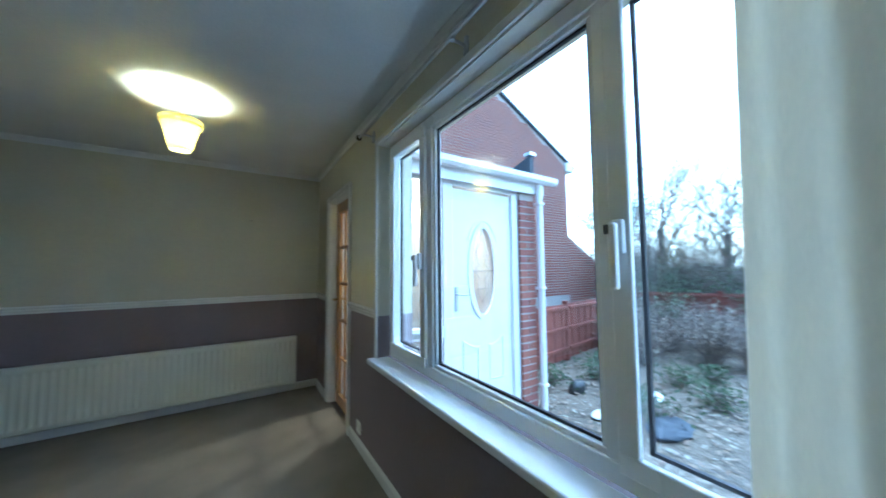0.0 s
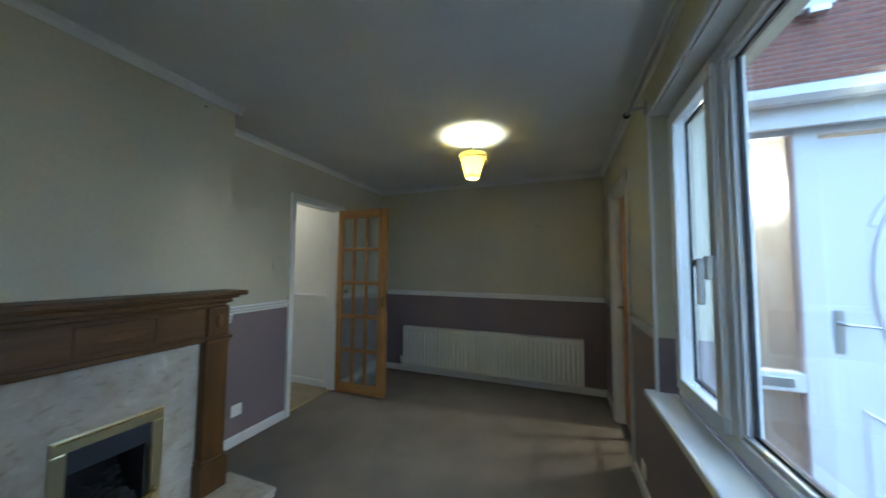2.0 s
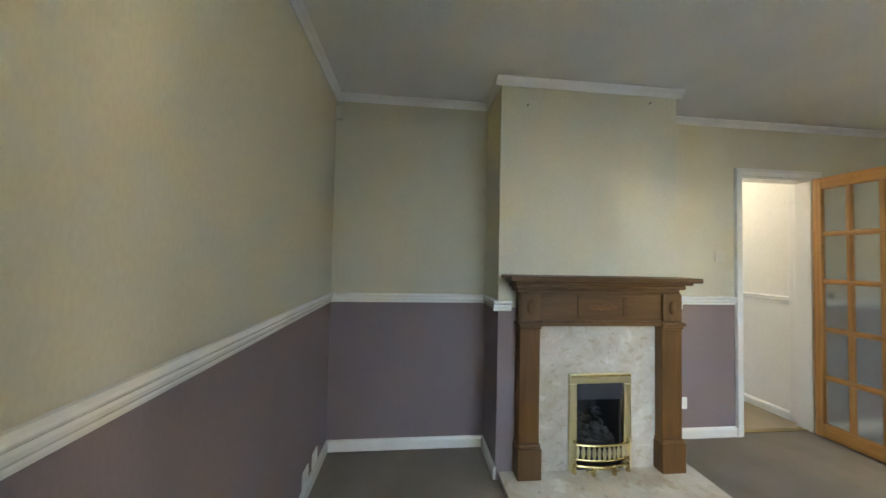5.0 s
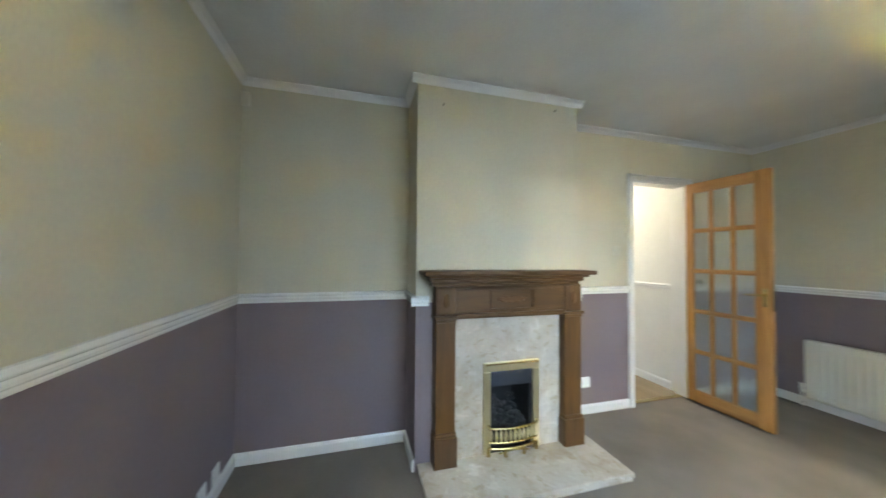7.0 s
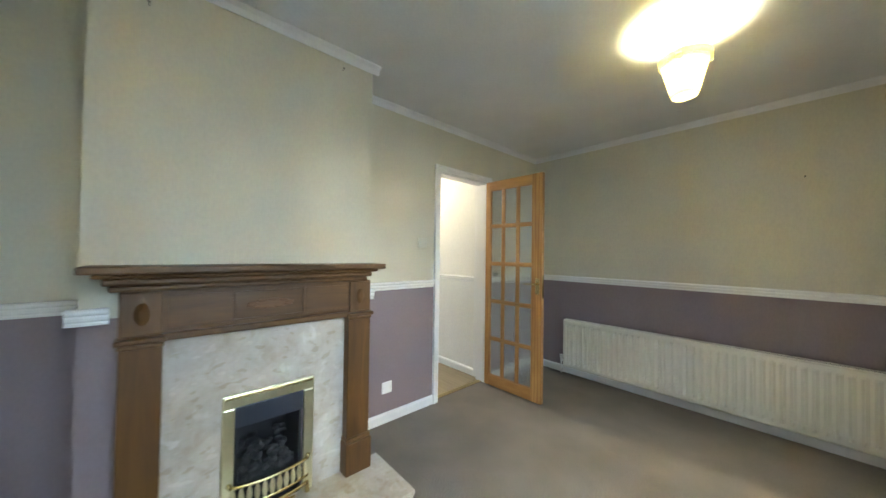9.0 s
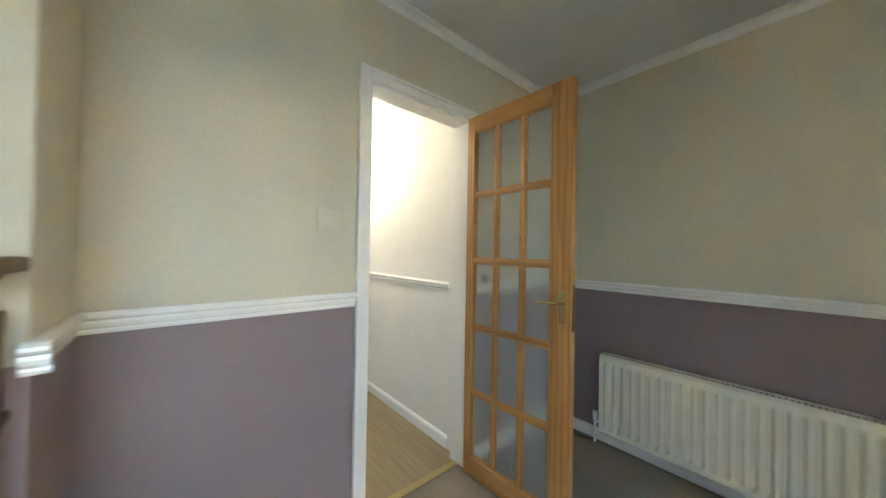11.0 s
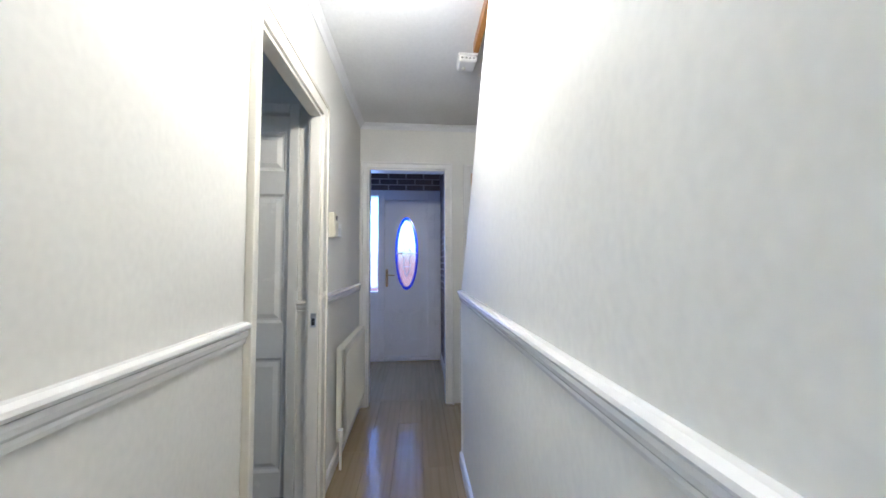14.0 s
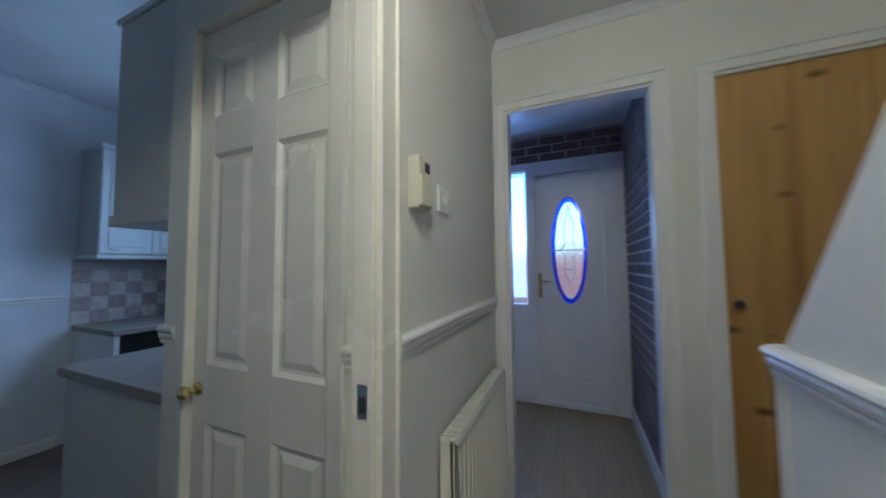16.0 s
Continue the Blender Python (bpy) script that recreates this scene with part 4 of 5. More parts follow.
def radiator_valve(place, floor_z, parent):
    x, y, z = place
    bm = bmesh.new()
    rod(bm, (x, y, z), (x, y, z + 0.045), 0.014, 0.017)
    rod(bm, (x, y, z - 0.03), (x, y, z), 0.011)
    rod(bm, (x, y, z - 0.015), (x + 0.035, y, z - 0.015), 0.010)
    rod(bm, (x, y, floor_z), (x, y, z - 0.03), 0.0075)
    return part("valve", bm, WHITEPLASTIC, parent, "white plastic radiator valve and pipe")


rad = panel_radiator("lounge_radiator", 2.18, 0.505, 0.085, 44, "long cream ridged panel radiator on the lounge wall")
radiator_valve((-0.035, -0.055, 0.07), -0.082, rad)
rad.matrix_basis = pose(0.41, L - 0.001, 0.088)
rad2 = panel_radiator("hall_radiator", 0.70, 0.57, 0.065, 17, "cream ridged panel radiator in the hall")
radiator_valve((-0.025, -0.045, 0.06), -0.125, rad2)
rad2.matrix_basis = pose(-2.31, HS + 0.001, 0.13, 0, 0, 180)

root = thing("thermostat", (-2.17, HS, 1.46), "aged cream plastic room thermostat", "thermostat")
boxpart("case", (-2.205, -2.135, HS, HS + 0.035, 1.365, 1.505), CREAMPLASTIC, root, 0.005)
boxpart("window", (-2.195, -2.170, HS + 0.035, HS + 0.038, 1.465, 1.490), DARKPLASTIC, root)
boxpart("cover", (-2.203, -2.137, HS + 0.035, HS + 0.042, 1.372, 1.452), CREAMPLASTIC, root, 0.003)


def switch(name, place, normal, gang, label, plastic=WHITEPLASTIC):
    """A square plate with rockers on a wall."""
    root = thing(name, place, label, "switch" if "switch" in name else "socket")
    s = 0.043
    x, y, z = place

    def put(n, d0, d1, u0, u1, v0, v1, m, parent, bevel=0.0):
        a, b = sorted((normal[0] * d0 + normal[1] * d0, normal[0] * d1 + normal[1] * d1))
        return boxpart(n, (x + a, x + b, y + u0, y + u1, z + v0, z + v1) if normal[0] else (x + u0, x + u1, y + a, y + b, z + v0, z + v1), m, parent, bevel)
    plate = put("plate", 0, 0.009, -s, s, -s, s, plastic, root, 0.003)
    for g in range(gang):
        u = (g - (gang - 1) / 2) * 0.03
        put("rocker", 0.009, 0.013, u - 0.008, u + 0.008, -0.014, 0.014, plastic, root, 0.002)
    for u in (-0.031, 0.031):
        put("screw", 0.009, 0.0105, u - 0.003, u + 0.003, -0.003, 0.003, CHROME, root)
    return root


switch("hall_switch", (-2.37, HS, 1.43), (0, 1), 2, "white two-gang light switch on the hall wall")
switch("light_switch", (0.0, 2.91, 1.372), (1, 0), 1, "aged cream light switch beside the lounge doorway", AGEDPLATE)
switch("socket_blank", (0.0, 2.585, 0.262), (1, 0), 0, "white square outlet plate low on the wall")
switch("porch_side_socket", (W, 3.09, 0.155), (-1, 0), 1, "white socket low on the wall by the porch door")
root = thing("wall_control", (0, 3.875, 1.09), "small dark grey control on the wall behind the door", "control")
boxpart("case", (0.0, 0.02, 3.855, 3.895, 1.055, 1.105), DARKPLASTIC, root, 0.003)
root = thing("corner_sensor", (0.0, 0.06, 2.30), "small cream sensor box high in the corner", "sensor")
boxpart("case", (0.002, 0.035, 0.004, 0.05, 2.25, 2.335), CREAMPLASTIC, root, 0.006)

for x, size in ((0.425, 1), (0.265, 0)):
    switch("back_wall_socket", (x, 0.0, 0.125), (0, 1), size, "white socket low on the mauve wall beside another")


def picture_nail(place, d):
    x, y, z = place
    bm = bmesh.new()
    rod(bm, (x, y, z), (x + d[0] * 0.018, y + d[1] * 0.018, z + 0.004), 0.0022, sides=8)
    rod(bm, (x + d[0] * 0.018, y + d[1] * 0.018, z + 0.004), (x + d[0] * 0.020, y + d[1] * 0.020, z + 0.0045), 0.005, sides=10)
    tagged(part("picture_nail", bm, DARKPLASTIC), "small dark picture nail in the cream wall", "nail", "wall nails")


picture_nail((BX, 2.044, 2.332), (1, 0))
picture_nail((BX, 1.233, 2.265), (1, 0))
picture_nail((2.13, L, 1.855), (0, -1))
bm = bmesh.new()
pipe(bm, [(0.20, 4.60, 0.012), (0.22, 4.57, 0.006), (0.27, 4.555, 0.005), (0.32, 4.565, 0.005), (0.37, 4.59, 0.006), (0.375, 4.60, 0.04)], 0.0035)
tagged(part("cable", bm, DARKPLASTIC, smooth=True), "thin dark cable on the carpet by the radiator", "cable")
root = thing("smoke_alarm", (-2.165, 3.80, HH), "small square white smoke alarm on the hall ceiling", "smoke alarm")
boxpart("base_plate", (-2.225, -2.105, 3.742, 3.862, HH - 0.012, HH - 0.0005), WHITEPLASTIC, root, 0.004)
boxpart("case", (-2.220, -2.110, 3.747, 3.857, HH - 0.046, HH - 0.012), WHITEPLASTIC, root, 0.011)
bm = bmesh.new()
turned(bm, (-2.185, 3.785, HH - 0.049), [(0.010, 0.0), (0.012, 0.002), (0.012, 0.006)], sides=16)
part("button", bm, CREAMPLASTIC, root)
for k in range(4):
    boxpart("vent_slot", (-2.1095, -2.1085, 3.760 + 0.022 * k, 3.774 + 0.022 * k, HH - 0.032, HH - 0.026), DARKPLASTIC, root)

HLX, HLY = -1.30, 3.445
root = thing("hall_lamp", (HLX, HLY, HH), "lit round white globe lamp hung low from the hall ceiling", "lamp")
bm = bmesh.new()
turned(bm, (HLX, HLY, HH - 0.03), [(0.03, 0.0), (0.05, 0.012), (0.055, 0.0295)])
part("ceiling_rose", bm, WHITEPLASTIC, root)
bm = bmesh.new()
rod(bm, (HLX, HLY, 2.19), (HLX, HLY, HH - 0.025), 0.004, sides=10)
part("cord", bm, WHITEPLASTIC, root)
bm = bmesh.new()
turned(bm, (HLX, HLY, 2.17), [(0.014, 0.0), (0.020, 0.008), (0.020, 0.045), (0.008, 0.055)])
part("lampholder", bm, WHITEPLASTIC, root)
bm = bmesh.new()
turned(bm, (HLX, HLY, 2.065), [(0.0, 0.0), (0.025, 0.004), (0.043, 0.018), (0.050, 0.042), (0.046, 0.068), (0.030, 0.09), (0.014, 0.106)])
part("globe", bm, glowing("hall_globe", (1.0, 0.93, 0.74), 50.0), root, smooth=True)

root = thing("strike_plate", (-1.98, HS - 0.023, 0.93), "worn brass strike plate in the kitchen door jamb", "strike plate")
boxpart("plate", (-1.983, -1.9812, HS - 0.036, HS - 0.010, 0.895, 0.965), CHROME, root)
boxpart("keep_hole", (-1.9812, -1.9806, HS - 0.031, HS - 0.015, 0.905, 0.940), DARKPLASTIC, root)

# ---- lounge ceiling lamp ----


def shade_material():
    m = bpy.data.materials.new("amber_glass_shade")
    m.use_nodes = True
    t = m.node_tree
    t.nodes.remove(t.nodes["Principled BSDF"])
    d, tr, mix = t.nodes.new("ShaderNodeBsdfDiffuse"), t.nodes.new("ShaderNodeBsdfTranslucent"), t.nodes.new("ShaderNodeMixShader")
    n = node(t, "ShaderNodeTexNoise", Scale=40.0, Detail=2.0)
    c = ramp(t, n.outputs["Fac"], [(0.3, (0.62, 0.50, 0.22)), (0.7, (0.74, 0.63, 0.34))])
    for s in (d, tr):
        t.links.new(c, s.inputs["Color"])
    mix.inputs[0].default_value = 0.5
    t.links.new(d.outputs[0], mix.inputs[1])
    t.links.new(tr.outputs[0], mix.inputs[2])
    t.links.new(mix.outputs[0], t.nodes["Material Output"].inputs["Surface"])
    return m


SHADE = shade_material()
LAMPBULB = glowing("lamp_bulb", (1.0, 0.90, 0.66), 30.0)


def cone_lamp(x, y):
    root = thing("ceiling_lamp", (x, y, H), "lit amber glass cone lamp hung from the lounge ceiling", "lamp", "lounge ceiling lamps")
    bm = bmesh.new()
    turned(bm, (x, y, H - 0.035), [(0.028, 0.0), (0.040, 0.012), (0.046, 0.0345)])
    part("ceiling_rose", bm, WHITEPLASTIC, root)
    bm = bmesh.new()
    rod(bm, (x, y, 2.262), (x, y, H - 0.03), 0.010)
    part("stem", bm, WHITEPLASTIC, root)
    bm = bmesh.new()
    turned(bm, (x, y, 2.226), [(0.016, 0.0), (0.021, 0.006), (0.021, 0.034), (0.012, 0.042)], sides=20)
    part("lampholder", bm, WHITEPLASTIC, root)
    sides = 44

    def shell(profile):
        b = bmesh.new()
        loops = [[b.verts.new((x + r * math.cos(2 * math.pi * k / sides), y + r * math.sin(2 * math.pi * k / sides), z)) for k in range(sides)] for r, z in profile]
        for i in range(len(loops)):
            lo, hi = loops[i], loops[(i + 1) % len(loops)]
            for k in range(sides):
                b.faces.new((lo[k], lo[(k + 1) % sides], hi[(k + 1) % sides], hi[k]))
        bmesh.ops.recalc_face_normals(b, faces=b.faces)
        return b
    outer = [(0.054, 2.080), (0.064, 2.115), (0.082, 2.185), (0.095, 2.235), (0.098, 2.246)]
    part("shade", shell(outer + [(r - 0.003, z) for r, z in reversed(outer)]), SHADE, root, smooth=True)
    part("collar", shell([(0.100, 2.247), (0.109, 2.250), (0.110, 2.276), (0.106, 2.279), (0.103, 2.275), (0.102, 2.253)]), SHADE, root, "flared amber glass collar", smooth=True)
    for k in range(3):
        a = 0.5 + 2 * math.pi * k / 3
        for dz in (2.240, 2.254):
            bm = bmesh.new()
            m = pose(x, y, dz, 0, 0, math.degrees(a))
            bmesh.ops.create_cube(bm, size=1, matrix=m @ Matrix.Translation((0.104, 0, 0)) @ Matrix.Diagonal((0.022, 0.024, 0.007, 1)))
            part("clip", bm, WHITEPLASTIC, root, "small white plastic shade clip")
    bm = bmesh.new()
    turned(bm, (x, y, 2.206), [(0.012, 0.0), (0.015, 0.006), (0.015, 0.020)], sides=20)
    part("bulb_neck", bm, LAMPBULB, root, smooth=True)


cone_lamp(1.71, 3.21)
cone_lamp(1.62, 1.06)

# ---- fireplace ----


def fireplace():
    hearth = thing("hearth", (0.54, 1.68, 0), "polished cream marble hearth slab on the carpet", "hearth")
    boxpart("slab", (BX + 0.001, 0.745, 1.085, 2.305, 0.022, 0.05), MARBLE, hearth, 0.005)
    boxpart("plinth", (BX + 0.001, 0.738, 1.092, 2.298, 0.0, 0.022), MARBLE, hearth)
    back = thing("fire_back_panel", (BX, 1.68, 0.05), "cream fossil marble back panel of the fireplace", "marble panel")
    for y0, y1, z0, z1 in ((1.29, 1.535, 0.051, 0.955), (1.875, 2.08, 0.051, 0.955), (1.535, 1.875, 0.595, 0.955)):
        boxpart("slab", (BX + 0.001, BX + 0.022, y0, y1, z0, z1), MARBLE, back)
    s = thing("fire_surround", (BX, 1.68, 0.05), "dark mahogany fire surround with carved centre panel", "fire surround")
    # shelf in three moulded steps
    for n, (x, g, z0, z1) in enumerate(((0.535, 0.0, 1.195, 1.222), (0.505, 0.03, 1.178, 1.195), (0.475, 0.052, 1.150, 1.178), (0.445, 0.066, 1.125, 1.150))):
        boxpart("shelf" if n == 0 else "cornice", (BX + 0.001, x, 1.085 + g, 2.235 - g, z0, z1), MAHOGANY_Y, s, 0.006 if n == 0 else 0.009)
    boxpart("frieze", (BX + 0.001, 0.408, 1.178, 2.207, 0.945, 1.125), MAHOGANY_Y, s, 0.002)
    boxpart("frieze_moulding", (BX + 0.023, 0.426, 1.300, 2.075, 0.925, 0.955), MAHOGANY_Y, s, 0.008)
    # centre panel with a carved oval
    for y0, y1, z0, z1 in ((1.535, 1.835, 1.095, 1.103), (1.535, 1.835, 0.972, 0.980), (1.535, 1.543, 0.980, 1.095), (1.827, 1.835, 0.980, 1.095)):
        boxpart("panel_bead", (0.408, 0.416, y0, y1, z0, z1), MAHOGANY_Y, s, 0.002)
    for y0, y1 in ((1.315, 1.525), (1.845, 2.060)):
        boxpart("frieze_panel", (0.4075, 0.4105, y0, y1, 0.972, 1.103), MAHOGANY_Y, s, 0.002)
    bm = bmesh.new()
    ball(bm, (0.408, 1.685, 1.037), 0.03, (0.10, 2.9, 0.75), 3)
    carving = part("carved_oval", bm, INLAY, s, "lighter carved oval ornament", smooth=True)
    for k in range(10):
        a = k * math.pi / 5 + 0.2
        bm = bmesh.new()
        ball(bm, (0.409, 1.685 + 0.082 * math.cos(a), 1.037 + 0.018 * math.sin(a)), 0.014, (0.22, 1.5, 0.55), 2)
        part("carved_leaf", bm, INLAY, carving, smooth=True)
    for y0, y1 in ((1.180, 1.303), (2.072, 2.205)):
        c = (y0 + y1) / 2
        boxpart("pilaster", (BX + 0.001, 0.418, y0, y1, 0.25, 0.915), MAHOGANY_V, s, 0.004)
        boxpart("plinth", (BX + 0.001, 0.436, y0 - 0.010, y1 + 0.010, 0.0505, 0.225), MAHOGANY_V, s, 0.004)
        boxpart("plinth_moulding", (BX + 0.001, 0.431, y0 - 0.006, y1 + 0.006, 0.225, 0.250), MAHOGANY_Y, s, 0.009)
        boxpart("capital", (BX + 0.001, 0.438, y0 - 0.012, y1 + 0.012, 0.925, 0.945), MAHOGANY_Y, s, 0.006)
        boxpart("capital", (BX + 0.001, 0.428, y0 - 0.004, y1 + 0.004, 0.905, 0.925), MAHOGANY_Y, s, 0.007)
        boxpart("block", (0.408, 0.422, y0 + 0.004, y1 - 0.004, 0.955, 1.118), MAHOGANY_V, s, 0.004)
        bm = bmesh.new()
        disc(bm, (0.422, c, 1.037), "x", (0.022, 0.042), 0.0, 0.004)
        ball(bm, (0.4245, c, 1.037), 0.016, (0.12, 1, 1.9))
        part("oval_boss", bm, MAHOGANY_V, s, smooth=True)
    f = thing("gas_fire", (BX, 1.705, 0.05), "inset gas fire with brass trim, coals and fret", "gas fire")
    for y0, y1, z0, z1 in ((1.505, 1.555, 0.051, 0.57), (1.855, 1.905, 0.051, 0.57)):
        boxpart("trim", (BX + 0.022, BX + 0.040, y0, y1, z0, z1), PALEBRASS, f, 0.006)
    boxpart("trim", (BX + 0.022, BX + 0.040, 1.505, 1.905, 0.57, 0.63), PALEBRASS, f, 0.006)
    boxpart("trim_bead", (BX + 0.040, BX + 0.046, 1.515, 1.895, 0.612, 0.624), BRASS, f, 0.002)
    bm = bmesh.new()
    for q in ((0.10, 0.115, 1.562, 1.848, 0.052, 0.565), (0.10, BX + 0.02, 1.562, 1.572, 0.052, 0.565), (0.10, BX + 0.02, 1.838, 1.848, 0.052, 0.565), (0.10, BX + 0.02, 1.562, 1.848, 0.555, 0.565), (0.10, BX + 0.02, 1.562, 1.848, 0.04, 0.054)):
        box(bm, *q)
    part("firebox", bm, BLACKIRON, f)
    boxpart("canopy", (BX - 0.02, BX + 0.030, 1.556, 1.854, 0.47, 0.568), surface("grey_black_canopy", (0.03, 0.034, 0.045), 0.4), f, 0.004)
    boxpart("fuel_bed", (0.13, BX - 0.01, 1.58, 1.83, 0.056, 0.20), COAL, f, 0.01)
    rnd = random.Random(4)
    for k in range(64):
        bm = bmesh.new()
        r = rnd.uniform(0.014, 0.026)
        c = (rnd.uniform(0.16, BX + 0.005), rnd.uniform(1.595, 1.815), 0.0)
        z = 0.20 + (BX - c[0]) * 0.55 + rnd.uniform(-0.01, 0.03)
        ball(bm, (c[0], c[1], z), r, (rnd.uniform(0.7, 1.2), rnd.uniform(0.8, 1.3), rnd.uniform(0.6, 0.9)), 2)
        for v in bm.verts:
            v.co += 0.35 * r * noise.noise_vector(v.co * 55)
        part("coal", bm, COAL, f)
    fret = thing("fire_fret", (BX + 0.05, 1.705, 0.05), "bowed polished brass fret in front of the coals", "fire fret")

    def bow(y):
        u = (y - 1.705) / 0.17
        return BX + 0.050 + 0.030 * (1 - u * u)
    for z, r in ((0.222, 0.008), (0.135, 0.007), (0.098, 0.009)):
        bm = bmesh.new()
        pipe(bm, [(bow(1.535 + 0.34 * k / 16), 1.535 + 0.34 * k / 16, z) for k in range(17)], r)
        part("bar", bm, BRASS, fret, smooth=True)
    for k in range(11):
        y = 1.55 + 0.031 * k
        bm = bmesh.new()
        turned(bm, (bow(y), y, 0.137), [(0.006, 0.0), (0.009, 0.012), (0.014, 0.035), (0.011, 0.058), (0.006, 0.072), (0.008, 0.080)], 10, (0.45, 1))
        part("baluster", bm, PALEBRASS, fret, smooth=True)
    for y in (1.535, 1.64, 1.77, 1.875):
        bm = bmesh.new()
        rod(bm, (bow(y), y, 0.051), (bow(y), y, 0.10), 0.013, 0.008, sides=10)
        part("foot", bm, BRASS, fret)
        bm = bmesh.new()
        ball(bm, (bow(y), y, 0.235 if y in (1.535, 1.875) else 0.10), 0.011)
        part("ball_finial", bm, BRASS, fret, smooth=True)
    bm = bmesh.new()
    pipe(bm, [(bow(1.60 + 0.0175 * k) - 0.004, 1.60 + 0.0175 * k, 0.065 + 0.02 * math.sin(math.pi * k / 12)) for k in range(13)], 0.006)
    part("apron", bm, BRASS, fret)


fireplace()

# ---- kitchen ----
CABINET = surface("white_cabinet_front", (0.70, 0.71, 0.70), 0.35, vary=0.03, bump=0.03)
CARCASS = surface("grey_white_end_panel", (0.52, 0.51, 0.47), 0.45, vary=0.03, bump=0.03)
WORKTOP = surface("beige_grey_worktop", (0.27, 0.23, 0.19), 0.35, grain=140, vary=0.1, fine=0.25)


def framed_door(sizes, parent, axis):
    """A cabinet door with a raised border; sizes as for box; axis is its normal."""
    x0, x1, y0, y1, z0, z1 = sizes
    d = boxpart("door", sizes, CABINET, parent, 0.003)
    b = 0.045
    if axis == "y":
        boxpart("door_panel", (x0 + b, x1 - b, y1, y1 + 0.005, z0 + b, z1 - b), CABINET, d, 0.004)
        boxpart("handle", (x1 - 0.10, x1 - 0.05, y1 + 0.005, y1 + 0.02, z0 + 0.02, z0 + 0.035), CHROME, d, 0.004)
    return d


c = thing("wall_cabinet", (-2.8, 0.22, 1.31), "white kitchen wall cabinet on the back wall", "cabinet", "kitchen wall cabinets")
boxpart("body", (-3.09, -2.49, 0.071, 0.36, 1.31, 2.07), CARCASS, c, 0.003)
framed_door((-2.785, -2.492, 0.361, 0.38, 1.325, 2.06), c, "y")
framed_door((-3.085, -2.79, 0.361, 0.38, 1.325, 2.06), c, "y")
boxpart("cornice", (-3.09, -2.475, 0.071, 0.40, 2.07, 2.095), CABINET, c, 0.006)
boxpart("pelmet", (-3.09, -2.48, 0.071, 0.39, 1.285, 1.31), CABINET, c, 0.006)
c = thing("wall_cabinet", (-2.6, 1.87, 1.38), "grey-white wall cabinet end fixed beside the pantry", "cabinet", "kitchen wall cabinets")
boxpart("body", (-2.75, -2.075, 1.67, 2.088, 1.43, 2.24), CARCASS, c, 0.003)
boxpart("door", (-2.75, -2.08, 1.648, 1.668, 1.43, 2.24), CABINET, c, 0.003)
boxpart("cornice", (-2.75, -2.065, 1.64, 2.088, 2.24, 2.265), CABINET, c, 0.006)
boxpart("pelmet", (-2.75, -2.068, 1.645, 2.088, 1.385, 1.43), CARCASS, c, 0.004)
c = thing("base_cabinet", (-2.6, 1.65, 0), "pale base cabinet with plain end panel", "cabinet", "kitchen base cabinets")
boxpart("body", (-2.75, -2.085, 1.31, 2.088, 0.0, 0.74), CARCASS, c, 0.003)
boxpart("door", (-2.75, -2.10, 1.288, 1.308, 0.12, 0.73), CABINET, c, 0.003)
t = thing("worktop", (-2.5, 1.65, 0.741), "beige grey kitchen worktop with square edge", "worktop")
boxpart("slab", (-2.78, -2.07, 1.26, 2.088, 0.741, 0.781), WORKTOP, t, 0.004)
c = thing("base_cabinet", (-2.8, 0.35, 0), "white base cabinet with a dark open gap", "cabinet", "kitchen base cabinets")
boxpart("side_panel", (-2.53, -2.50, 0.072, 0.62, 0.0, 0.775), CABINET, c, 0.003)
# near-black back: the shade inside the open gap is put into its colour
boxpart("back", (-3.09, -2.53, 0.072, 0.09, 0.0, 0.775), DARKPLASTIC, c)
boxpart("lower_shelf", (-3.09, -2.53, 0.09, 0.60, 0.40, 0.42), CARCASS, c)
t = thing("worktop", (-2.8, 0.35, 0.776), "beige worktop below the tiled splashback", "worktop")
boxpart("slab", (-3.09, -2.485, 0.072, 0.645, 0.776, 0.812), WORKTOP, t, 0.004)
switch("kitchen_socket", (-2.19, 0.07, 0.40), (0, 1), 1, "white socket low on the kitchen wall")

# ---- front and side windows' outside, garden ----
bm = bmesh.new()
bmesh.ops.create_grid(bm, x_segments=2, y_segments=2, size=400, matrix=Matrix.Translation((0, 0, -0.21)))
structure(part("ground", bm, SOIL), "bare earth garden ground strewn with leaves", "ground")


def kitchen_window():
    root = thing("window_kitchen", (EX - 0.05, 1.3, 1.05), "white plastic kitchen window", "window", kind="structure")
    for s in ((0.75, 1.85, 1.05, 1.11), (0.75, 1.85, 1.94, 2.0), (0.75, 0.81, 1.11, 1.94), (1.79, 1.85, 1.11, 1.94)):
        boxpart("window_frame", (EX - 0.08, EX - 0.02, *s), UPVC, root, 0.004)
    p = boxpart("pane", (EX - 0.05, EX - 0.044, 0.81, 1.79, 1.11, 1.94), GLASS, root)
    p.visible_shadow = False


kitchen_window()

# brick garages across the road
wall("wall_across_road", "x", -14.0, -14.3, -6.0, 13.0, -0.2, 1.75, [], [BRICK], None, "red brick garage wall across the road")

